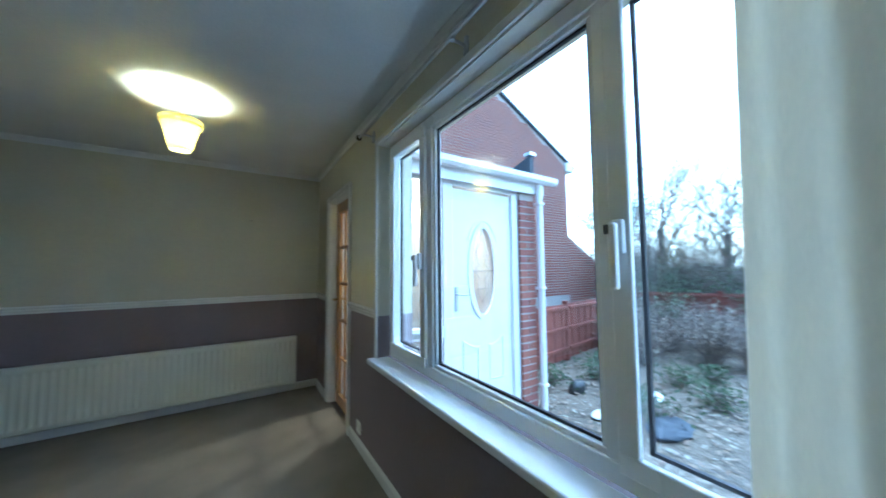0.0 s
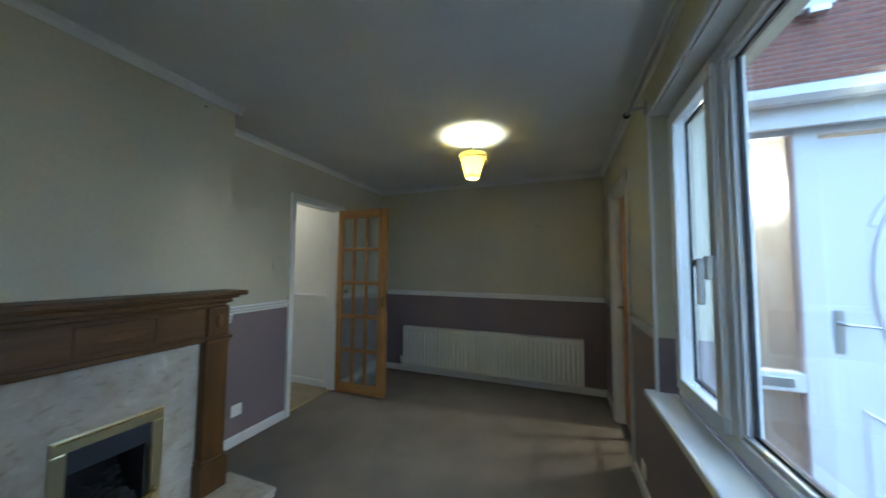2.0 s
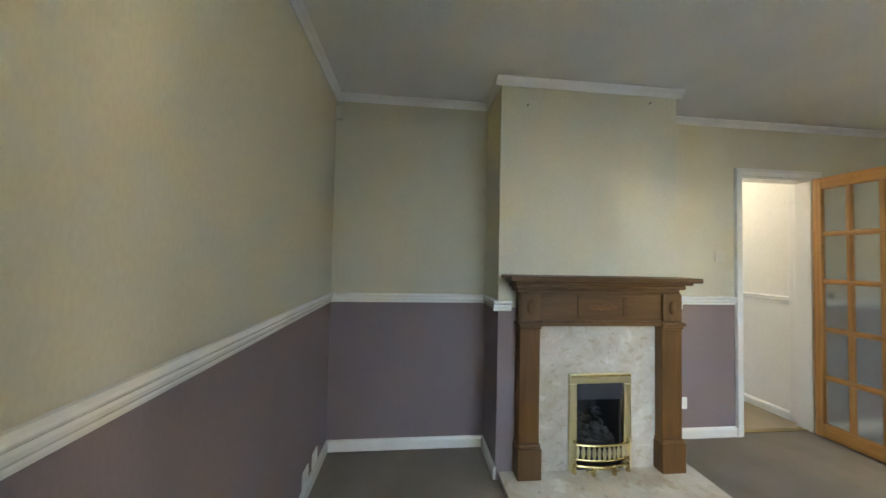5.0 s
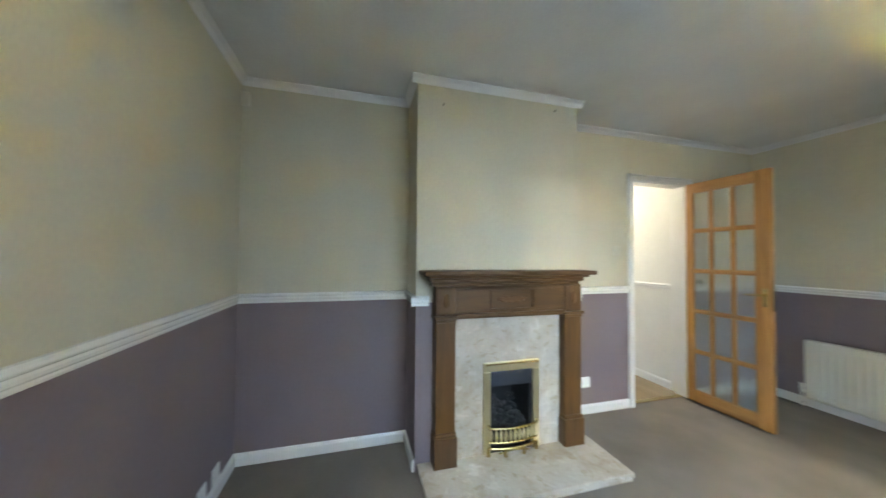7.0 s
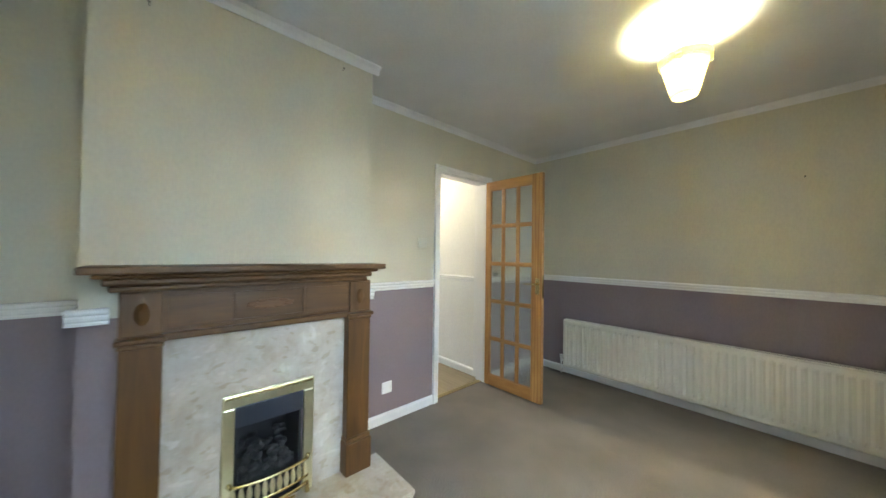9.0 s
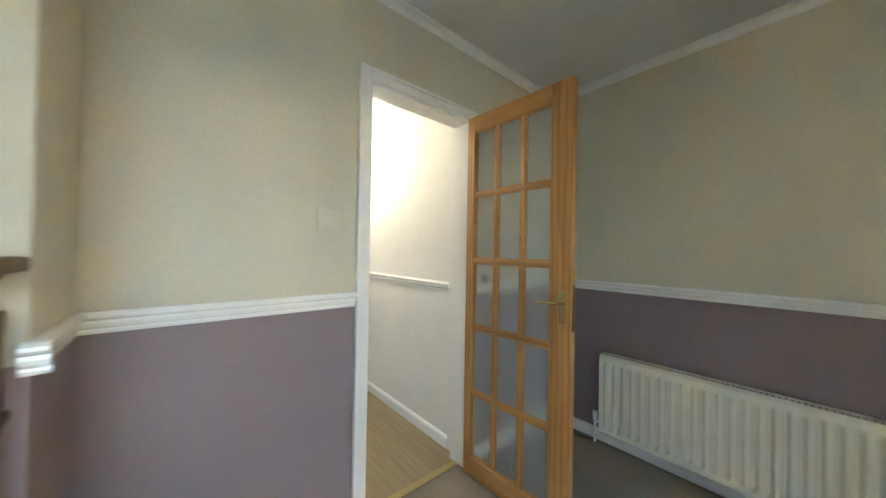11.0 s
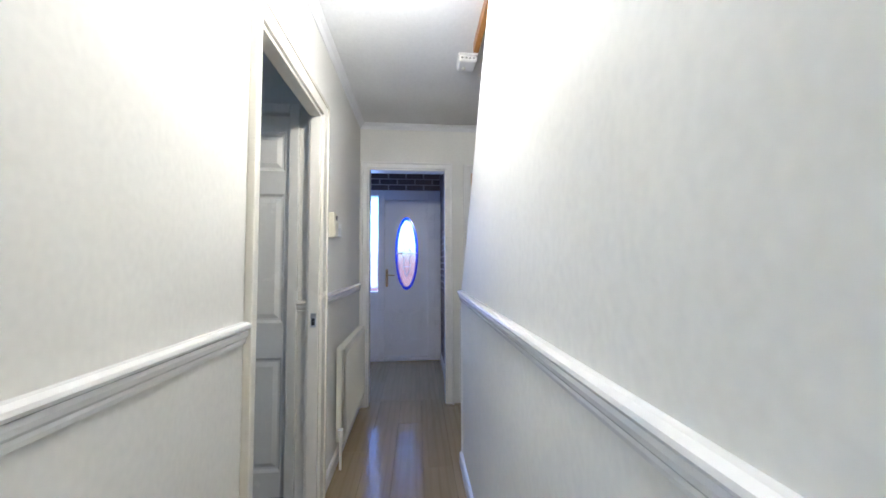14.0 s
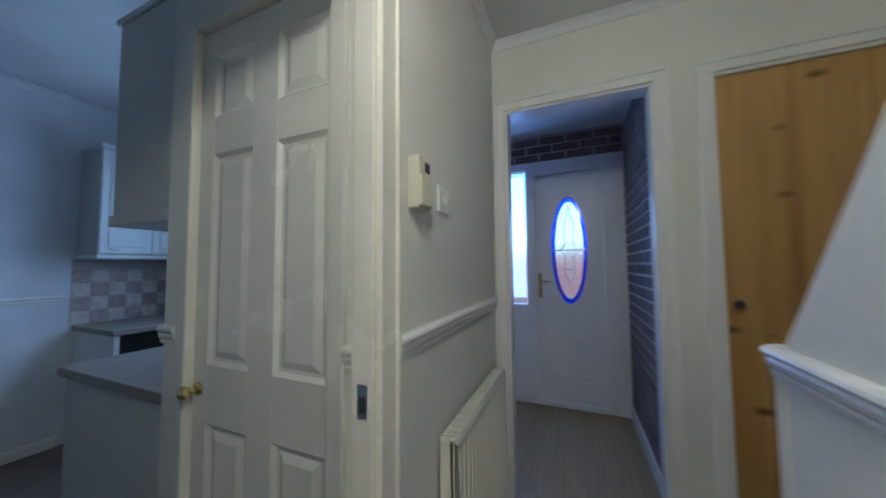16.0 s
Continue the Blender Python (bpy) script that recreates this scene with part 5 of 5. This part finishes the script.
# neighbouring gable wall
GY = 6.6
gable = thing("gable_house", (6.0, GY, -0.2), "red brick gable end of the neighbouring house", "house")
bm = bmesh.new()
outline = [(1.0, -0.21), (10.45, -0.21), (10.45, 4.54), (3.2, 8.15), (1.0, 7.0)]
rr = [[bm.verts.new((x, y, z)) for x, z in outline] for y in (GY, GY + 0.4)]
for k in range(5):
    bm.faces.new((rr[0][k], rr[0][(k + 1) % 5], rr[1][(k + 1) % 5], rr[1][k]))
bm.faces.new(rr[0]), bm.faces.new(rr[1][::-1])
bmesh.ops.recalc_face_normals(bm, faces=bm.faces)
part("wall", bm, MORTAR, gable)
bm = bmesh.new()
outline = [(10.45, -0.21), (13.4, -0.21), (13.4, 0.70), (10.45, 2.32)]
rr = [[bm.verts.new((x, y, z)) for x, z in outline] for y in (GY + 0.02, GY + 0.3)]
for k in range(4):
    bm.faces.new((rr[0][k], rr[0][(k + 1) % 4], rr[1][(k + 1) % 4], rr[1][k]))
bm.faces.new(rr[0]), bm.faces.new(rr[1][::-1])
bmesh.ops.recalc_face_normals(bm, faces=bm.faces)
part("wing_wall", bm, MORTAR, gable)
slope = Vector((7.25, 0, -3.61)).normalized()
bm = bmesh.new()
for k in range(16):
    a = Vector((3.2, GY - 0.06, 8.18)) + slope * (0.53 * k)
    b = a + slope * 0.56
    up = Vector((3.61, 0, 7.25)).normalized() * 0.07
    vs = [bm.verts.new(p) for p in (a, b, b + up, a + up, a + Vector((0, 0.6, 0)), b + Vector((0, 0.6, 0)), b + up + Vector((0, 0.6, 0)), a + up + Vector((0, 0.6, 0)))]
    for q in ((0, 1, 2, 3), (7, 6, 5, 4), (0, 4, 5, 1), (1, 5, 6, 2), (2, 6, 7, 3), (3, 7, 4, 0)):
        bm.faces.new([vs[i] for i in q])
bmesh.ops.recalc_face_normals(bm, faces=bm.faces)
part("roof_verge", bm, ROOFTILE, gable, "dark slate verge along the gable")
boxpart("eaves_box", (10.36, 10.74, GY - 0.08, GY + 0.5, 4.28, 4.54), UPVC, gable, 0.01)
lampbox = thing("security_light", (5.6, GY - 0.1, 5.0), "white security light box on the gable wall", "security light")
boxpart("case", (5.56, 5.94, GY - 0.16, GY - 0.01, 5.00, 5.26), UPVC, lampbox, 0.02)
boxpart("lens", (5.64, 5.86, GY - 0.20, GY - 0.10, 4.90, 5.00), CHROME, lampbox, 0.01)


def brick_field(parent, axis, plane, u0, u1, z0, z1, inside, material, limit, near, proud=0.006, bl=0.215, bh=0.065, joint=0.010):
    """Stretcher-bond bricks proud of a mortar face. The nearest ones are parts, the rest one mesh."""
    cells = []
    row = 0
    z = z0
    while z + bh <= z1:
        u = u0 - (bl + joint) / 2 * (row % 2)
        while u < u1:
            a, b = max(u, u0), min(u + bl, u1)
            if b - a > 0.04 and inside((a + b) / 2, z + bh / 2):
                cells.append((a, b, z))
            u += bl + joint
        z += bh + joint
        row += 1
    cells.sort(key=lambda c: (c[0] - near[0]) ** 2 + (c[2] - near[1]) ** 2)
    shared = {}
    rnd = random.Random(7)
    sign = -1 if proud > 0 else 1

    def corners(a, b, z, d):
        e = 0.004
        front, base = plane + sign * abs(d), plane - sign * 0.02
        pts = [(base, a, z), (base, b, z), (base, b, z + bh), (base, a, z + bh), (front, a + e, z + e), (front, b - e, z + e), (front, b - e, z + bh - e), (front, a + e, z + bh - e)]
        return [(p, q, r) if axis == "x" else (q, p, r) for p, q, r in pts]
    quads = [(4, 5, 6, 7), (0, 1, 5, 4), (1, 2, 6, 5), (2, 3, 7, 6), (3, 0, 4, 7)]
    for a, b, z in cells[:limit]:
        key = round(b - a, 3)
        if key not in shared:
            me = bpy.data.meshes.new("brick")
            cs = [Vector(c) for c in corners(-(b - a) / 2, (b - a) / 2, 0.0, abs(proud))]
            off = Vector((plane, 0, 0)) if axis == "x" else Vector((0, plane, 0))
            me.from_pydata([c - off for c in cs], [], quads)
            me.materials.append(material)
            shared[key] = me
        ob = new("brick", shared[key])
        c = (a + b) / 2
        ob.parent = parent
        ob.matrix_parent_inverse = Matrix.Translation(-parent.location)
        ob.location = (plane + rnd.uniform(-0.001, 0.001), c, z) if axis == "x" else (c, plane + rnd.uniform(-0.001, 0.001), z)
    verts, faces = [], []
    for a, b, z in cells[limit:]:
        n = len(verts)
        verts += corners(a, b, z, abs(proud) + rnd.uniform(-0.001, 0.001))
        faces += [tuple(i + n for i in q) for q in quads]
    if verts:
        me = bpy.data.meshes.new("brickwork")
        me.from_pydata(verts, [], faces)
        me.materials.append(material)
        ob = new("brickwork", me)
        ob.parent = parent
        ob.matrix_parent_inverse = Matrix.Translation(-parent.location)
        tagged(ob, "far courses of red brick", kind="stuff")


def varied_brick(name, tones, grain=60):
    m, t, b = nodes_of(name)
    info = t.nodes.new("ShaderNodeObjectInfo")
    geo = t.nodes.new("ShaderNodeNewGeometry")
    add = t.nodes.new("ShaderNodeMath")
    add.operation = "ADD"
    t.links.new(info.outputs["Random"], add.inputs[0])
    t.links.new(geo.outputs["Random Per Island"], add.inputs[1])
    frac = t.nodes.new("ShaderNodeMath")
    frac.operation = "FRACT"
    t.links.new(add.outputs[0], frac.inputs[0])
    tone = ramp(t, frac.outputs[0], [(0.0, tones[0]), (0.5, tones[1]), (1.0, tones[2])])
    n = node(t, "ShaderNodeTexNoise", Scale=grain, Detail=4.0)
    t.links.new(geo.outputs["Position"], n.inputs["Vector"])
    speck = ramp(t, n.outputs["Fac"], [(0.3, (0.7, 0.7, 0.7)), (0.65, (1, 1, 1))])
    t.links.new(blend(t, tone, speck, 0.9), b.inputs["Base Color"])
    b.inputs["Roughness"].default_value = 0.85
    bumped(t, b, n.outputs["Fac"], 0.5, 0.003)
    return m


REDBRICK = varied_brick("varied_red_brick", ((0.30, 0.10, 0.075), (0.38, 0.14, 0.10), (0.27, 0.10, 0.09)))
BROWNBRICK = varied_brick("varied_brown_brick", ((0.12, 0.095, 0.09), (0.20, 0.15, 0.13), (0.15, 0.11, 0.10)))

# fence, garden and trees


def fence_run(start, along, panels, height, label):
    """Boarded panels between posts, along a straight line."""
    root = thing("garden_fence", (*start, -0.2), label, "fence")
    a = Vector((*start, -0.2))
    d = Vector((*along, 0)).normalized()
    n = Vector((d.y, -d.x, 0))
    turn = Matrix(((d.x, n.x, 0, 0), (d.y, n.y, 0, 0), (0, 0, 1, 0), (0, 0, 0, 1)))
    w = 1.5

    def put(name, x0, x1, y0, y1, z0, z1):
        bm = bmesh.new()
        box(bm, x0, x1, y0, y1, z0, z1, 0.004)
        bm.transform(Matrix.Translation(a) @ turn)
        bmesh.ops.recalc_face_normals(bm, faces=bm.faces)
        part(name, bm, FENCEWOOD, root)
    for p in range(panels + 1):
        put("post", p * w - 0.04, p * w + 0.04, -0.04, 0.04, 0, height + 0.05)
    for p in range(panels):
        k = 0
        while k * 0.12 < w - 0.1:
            put("board", p * w + 0.045 + k * 0.118, p * w + 0.045 + k * 0.118 + 0.114, 0.0 + 0.008 * (k % 2), 0.014 + 0.008 * (k % 2), 0.03, height)
            k += 1
        for z in (0.18, height * 0.55, height - 0.08):
            put("rail", p * w + 0.04, p * w + w - 0.04, 0.024, 0.06, z, z + 0.05)


fence_run((5.15, 3.85), (1, 0.12), 3, 0.92, "red-brown stained boarded garden fence")
fence_run((9.8, 4.4), (0.55, -1), 5, 0.95, "red-brown boarded fence at the garden edge")
BARK = surface("grey_brown_bark", (0.10, 0.085, 0.07), 0.9, grain=40, vary=0.3, bump=0.6, depth=0.01)
LEAF = varied_brick("evergreen_leaves", ((0.055, 0.090, 0.035), (0.085, 0.12, 0.05), (0.07, 0.10, 0.055)), 20)
DRYLEAF = varied_brick("dry_leaf_litter", ((0.24, 0.16, 0.11), (0.32, 0.24, 0.17), (0.34, 0.32, 0.25)), 20)
TWIG = surface("twig_brown", (0.25, 0.20, 0.17), 0.9, vary=0.3)


def tube(verts, faces, a, b, r0, r1, sides=5):
    d = (b - a).normalized()
    u = d.orthogonal().normalized()
    v = d.cross(u)
    n = len(verts)
    for p, r in ((a, r0), (b, r1)):
        for k in range(sides):
            ang = 2 * math.pi * k / sides
            verts.append(p + u * (r * math.cos(ang)) + v * (r * math.sin(ang)))
    for k in range(sides):
        faces.append((n + k, n + (k + 1) % sides, n + sides + (k + 1) % sides, n + sides + k))


def mesh_part(name, verts, faces, material, parent, kind="", label=""):
    me = bpy.data.meshes.new(name)
    me.from_pydata(verts, [], faces)
    me.materials.append(material)
    ob = new(name, me)
    if parent:
        ob.parent = parent
        ob.matrix_parent_inverse = Matrix.Translation(-parent.location)
    return tagged(ob, label, kind=kind)


def leaf_quad(verts, faces, c, size, rnd):
    u = Vector((rnd.uniform(-1, 1), rnd.uniform(-1, 1), rnd.uniform(-1, 1))).normalized()
    v = u.orthogonal().normalized()
    n = len(verts)
    verts += [c - u * size, c + v * size * 0.45, c + u * size, c - v * size * 0.45]
    faces.append((n, n + 1, n + 2, n + 3))


def tree(place, height, seed, leafy, label):
    rnd = random.Random(seed)
    root = thing("tree", place, label, "tree", "garden trees")
    tv, tf, cv, cf = [], [], [], []

    def grow(a, d, length, r, depth):
        steps = 3
        for s in range(steps):
            d = (d + Vector((rnd.uniform(-1, 1), rnd.uniform(-1, 1), rnd.uniform(-0.3, 0.7))) * 0.16).normalized()
            b = a + d * (length / steps)
            r1 = r * 0.86
            tube(tv if depth < 2 else cv, tf if depth < 2 else cf, a, b, r, r1, 6 if depth < 2 else 3)
            a, r = b, r1
            if depth < 5 and (s > 0 or depth > 0):
                for q in range(2 if depth < 4 else 3):
                    side = Vector((rnd.uniform(-1, 1), rnd.uniform(-1, 1), rnd.uniform(0.0, 0.8))).normalized()
                    grow(a, (d * 0.55 + side).normalized(), length * rnd.uniform(0.5, 0.72), r * 0.55, depth + 1 if depth else 2)
            if depth >= 3 and leafy:
                for q in range(leafy):
                    leaf_quad(cv, cf, a + Vector((rnd.gauss(0, 0.14), rnd.gauss(0, 0.14), rnd.gauss(0, 0.14))), rnd.uniform(0.03, 0.07), rnd)
    grow(Vector(place), Vector((0, 0, 1)), height * 0.42, height * 0.022, 0)
    mesh_part("trunk", tv, tf, BARK, root)
    mesh_part("crown", cv, cf, LEAF if leafy else TWIG, root)


tree((13.5, 5.2, -0.2), 6.5, 3, 0, "bare leafless tree beyond the garden fence")
tree((12.2, 3.2, -0.2), 5.5, 8, 0, "bare leafless tree beyond the garden fence")
tree((15.5, 7.4, -0.2), 6.2, 12, 1, "thin-leaved tree beyond the garden fence")
tree((14.5, 2.4, -0.2), 4.6, 21, 3, "dark evergreen tree beyond the garden fence")


def shrub(place, size, seed, material, label, leaves=900, twigs=60):
    rnd = random.Random(seed)
    root = thing("shrub", place, label, "shrub", "garden shrubs")
    tv, tf, lv, lf = [], [], [], []
    base = Vector(place)
    for k in range(twigs):
        d = Vector((rnd.gauss(0, 0.5), rnd.gauss(0, 0.5), rnd.uniform(0.5, 1.2)))
        tip = base + Vector((d.x * size[0], d.y * size[1], d.z * size[2] * 0.8))
        mid = base.lerp(tip, 0.5) + Vector((rnd.gauss(0, 0.05), rnd.gauss(0, 0.05), 0.05))
        tube(tv, tf, base + Vector((rnd.gauss(0, 0.05), rnd.gauss(0, 0.05), 0)), mid, 0.008, 0.005, 4)
        tube(tv, tf, mid, tip, 0.005, 0.002, 3)
        for q in range(leaves // twigs):
            c = mid.lerp(tip, rnd.uniform(-0.2, 1.05)) + Vector((rnd.gauss(0, 0.06), rnd.gauss(0, 0.06), rnd.gauss(0, 0.06)))
            leaf_quad(lv, lf, c, rnd.uniform(0.015, 0.04), rnd)
    mesh_part("stems", tv, tf, TWIG, root)
    mesh_part("leaves", lv, lf, material, root, "stuff")


shrub((7.4, 3.2, -0.2), (0.7, 0.6, 1.1), 1, DRYLEAF, "brown withered shrub in the garden", 700, 120)
shrub((8.3, 2.6, -0.2), (0.7, 0.7, 1.0), 2, DRYLEAF, "brown withered shrub in the garden", 700, 120)
shrub((8.8, 3.6, -0.2), (0.8, 0.7, 1.3), 5, LEAF, "dark green leafy shrub by the fence", 1600, 90)
shrub((10.6, 4.0, -0.2), (1.0, 1.0, 1.9), 9, LEAF, "tall dark green shrub behind the fence", 2600, 110)
shrub((11.0, 2.6, -0.2), (1.0, 1.0, 1.7), 10, LEAF, "tall dark green shrub behind the fence", 2600, 110)
for k, (x, y, h) in enumerate(((11.6, 5.3, 2.0), (12.3, 4.5, 2.3), (12.6, 3.5, 2.4), (12.4, 2.5, 2.2), (12.9, 1.5, 2.1), (14.0, 6.0, 2.6))):
    shrub((x, y, -0.2), (1.2, 1.2, h), 50 + k, LEAF, "tall dark evergreen hedge shrub behind the fence", 3000, 120)
for k, (x, y) in enumerate(((6.2, 3.3), (5.9, 2.7), (6.8, 2.5), (5.6, 2.3), (6.4, 2.0), (7.3, 2.3), (5.5, 3.5), (6.6, 3.5))):
    shrub((x, y, -0.2), (0.26, 0.26, 0.20), 30 + k, LEAF, "low green garden plant", 260, 26)
shrub((12.6, 6.9, -0.2), (0.8, 0.8, 3.1), 71, LEAF, "tall dense dark green conifer by the wing wall", 7000, 170)
shrub((13.2, 6.0, -0.2), (0.9, 0.9, 2.7), 72, LEAF, "tall dense dark green conifer by the wing wall", 6000, 160)
for k, (x, y, h) in enumerate(((11.6, 4.9, 3.4), (12.0, 4.1, 3.9), (11.4, 3.4, 3.6), (12.8, 5.3, 3.8), (12.2, 2.7, 3.3))):
    shrub((x, y, -0.2), (1.0, 1.0, h), 80 + k, DRYLEAF if k % 2 else LEAF, "tall bare twiggy tree scrub beyond the fence", 520, 260)
for k, (x, y) in enumerate(((8.6, 3.3), (9.0, 4.0), (9.2, 2.7), (8.3, 2.1), (7.9, 3.8), (9.5, 3.4))):
    shrub((x, y, -0.2), (0.7, 0.7, 0.95), 90 + k, DRYLEAF, "brown withered scrub in the garden", 500, 170)
rnd = random.Random(11)
lv, lf = [], []
for k in range(5200):
    c = Vector((rnd.uniform(3.3, 9.5), rnd.uniform(-0.5, 3.9), -0.19 + rnd.uniform(0, 0.015)))
    n = len(lv)
    a = rnd.uniform(0, 6.28)
    s = rnd.uniform(0.015, 0.045)
    u, v = Vector((math.cos(a), math.sin(a), rnd.uniform(-0.3, 0.3))) * s, Vector((-math.sin(a), math.cos(a), rnd.uniform(-0.3, 0.3))) * s * 0.55
    lv += [c - u, c + v, c + u, c - v]
    lf.append((n, n + 1, n + 2, n + 3))
tagged(mesh_part("leaf_litter", lv, lf, DRYLEAF, None), "fallen dry leaves over the garden soil", "leaves", kind="stuff")
for k, (x, y, r, m) in enumerate(((5.45, 2.1, 0.24, ROOFTILE), (6.05, 2.55, 0.20, UPVC), (5.2, 2.6, 0.12, UPVC), (5.6, 3.15, 0.12, DARKPLASTIC))):
    bm = bmesh.new()
    ball(bm, (x, y, -0.18), r, (1.2, 0.7, 0.22 if k < 3 else 1.0), 3)
    for v in bm.verts:
        v.co += 0.10 * r * noise.noise_vector(v.co * 9)
    ob = part("garden_stone" if k < 3 else "plant_pot", bm, m, None, smooth=False)
    tagged(ob, ("flat dark stone in the garden bed", "pale flat stone in the garden bed", "pale flat stone in the garden bed", "dark plant pot in the garden bed")[k], "stone" if k < 3 else "pot")

# ---- pieces: laminate planks, tiles and bricks, last ----
floor = bpy.data.objects["floor_hall"]
meshes = {}


def plank(x0, x1, y0, y1, parent):
    key = (round(x1 - x0, 3), round(y1 - y0, 3))
    if key not in meshes:
        bm = bmesh.new()
        box(bm, -key[0] / 2 + 0.0004, key[0] / 2 - 0.0004, -key[1] / 2 + 0.0004, key[1] / 2 - 0.0004, -0.0075, 0.0, 0.0006)
        me = bpy.data.meshes.new("plank")
        bm.to_mesh(me)
        bm.free()
        me.materials.append(LAMINATE)
        meshes[key] = me
    ob = new("plank", meshes[key])
    ob.parent = parent
    ob.location = ((x0 + x1) / 2, (y0 + y1) / 2, 0.0)


rows = 0
y = HS
while y < 4.61:
    y1 = min(y + 0.178, 4.62)
    x = -0.056 + (0.43 * rows) % 1.1
    while x > EX - 0.1:
        x0 = max(x - 1.2, EX - 0.1)
        x1 = min(x, -0.056)
        if x1 - x0 > 0.02:
            plank(x0, x1, y, y1, floor)
        x -= 1.2
    y += 0.178
    rows += 1
porch_floor = bpy.data.objects["floor_front_porch"]
y, rows = 2.456, 0
while y < 3.795:
    y1 = min(y + 0.178, 3.80)
    x = EX - 0.1
    cut = x - (0.35 + 0.4 * rows) % 1.1
    plank(cut, x, y, y1, porch_floor)
    plank(-4.34, cut, y, y1, porch_floor)
    y += 0.178
    rows += 1
structure(boxpart("threshold_strip", (-0.078, -0.035, 3.108, 3.717, -0.002, 0.006), BRASS, None, 0.002), "brass threshold strip in the lounge doorway", "trim")
structure(boxpart("skirting_porch", (-4.33, EX - 0.1, 3.782, 3.7985, 0.0, 0.10), GLOSS, None, 0.003), "white skirting board in the front porch", "skirting")

PALETILE = varied_brick("pale_wall_tile", ((0.62, 0.56, 0.50), (0.68, 0.62, 0.57), (0.64, 0.58, 0.53)), 30)
BROWNTILE = varied_brick("mauve_brown_wall_tile", ((0.40, 0.31, 0.28), (0.47, 0.38, 0.35), (0.52, 0.44, 0.41)), 30)
splash = structure(boxpart("splashback", (-3.09, -2.47, 0.0705, 0.074, 0.812, 1.285), MORTAR), "beige and brown tiled splashback", "tiles")
tile_meshes = []
for m in (PALETILE, BROWNTILE):
    bm = bmesh.new()
    box(bm, -0.0475, 0.0475, -0.003, 0.003, -0.0475, 0.0475, 0.0015)
    me = bpy.data.meshes.new("tile")
    bm.to_mesh(me)
    bm.free()
    me.materials.append(m)
    tile_meshes.append(me)
for i in range(6):
    for j in range(4):
        ob = new("tile", tile_meshes[(i + j) % 2])
        ob.parent = splash
        ob.location = (-2.52 - 0.10 * i, 0.076, 0.862 + 0.10 * j)

porch_wall = bpy.data.objects["wall_porch_brick"]
brick_field(porch_wall, "y", 3.80, -4.33, EX - 0.102, 0.10, 2.40, lambda u, z: True, BROWNBRICK, 300, (-3.6, 1.2), 0.007)
lintel = bpy.data.objects["wall_porch_lintel"]
brick_field(lintel, "x", -4.36, 2.46, 3.793, 2.16, 2.40, lambda u, z: True, BROWNBRICK, 60, (3.3, 2.3), -0.007)
pier = thing("brick_pier", (4.6, PY, -0.2), "red brick pier beside the porch door", "brick pier", kind="structure")
boxpart("core", (4.495, 4.70, PY - 0.055, PY + 0.215, -0.2, 2.20), MORTAR, pier)
brick_field(pier, "y", PY - 0.055, 4.492, 4.703, -0.19, 2.12, lambda u, z: True, REDBRICK, 120, (4.6, 1.2), 0.008)
def on_gable(x, z):
    return z < 4.50 + (10.45 - x) * 0.498 - 0.06


brick_field(gable, "y", GY, 3.6, 10.44, 0.5, 7.9, on_gable, REDBRICK, 300, (6.8, 3.6), 0.008)
brick_field(gable, "y", GY + 0.02, 10.46, 13.3, 0.0, 2.3, lambda x, z: z < 2.26 - (x - 10.45) * 0.55, REDBRICK, 0, (10, 1), 0.008)
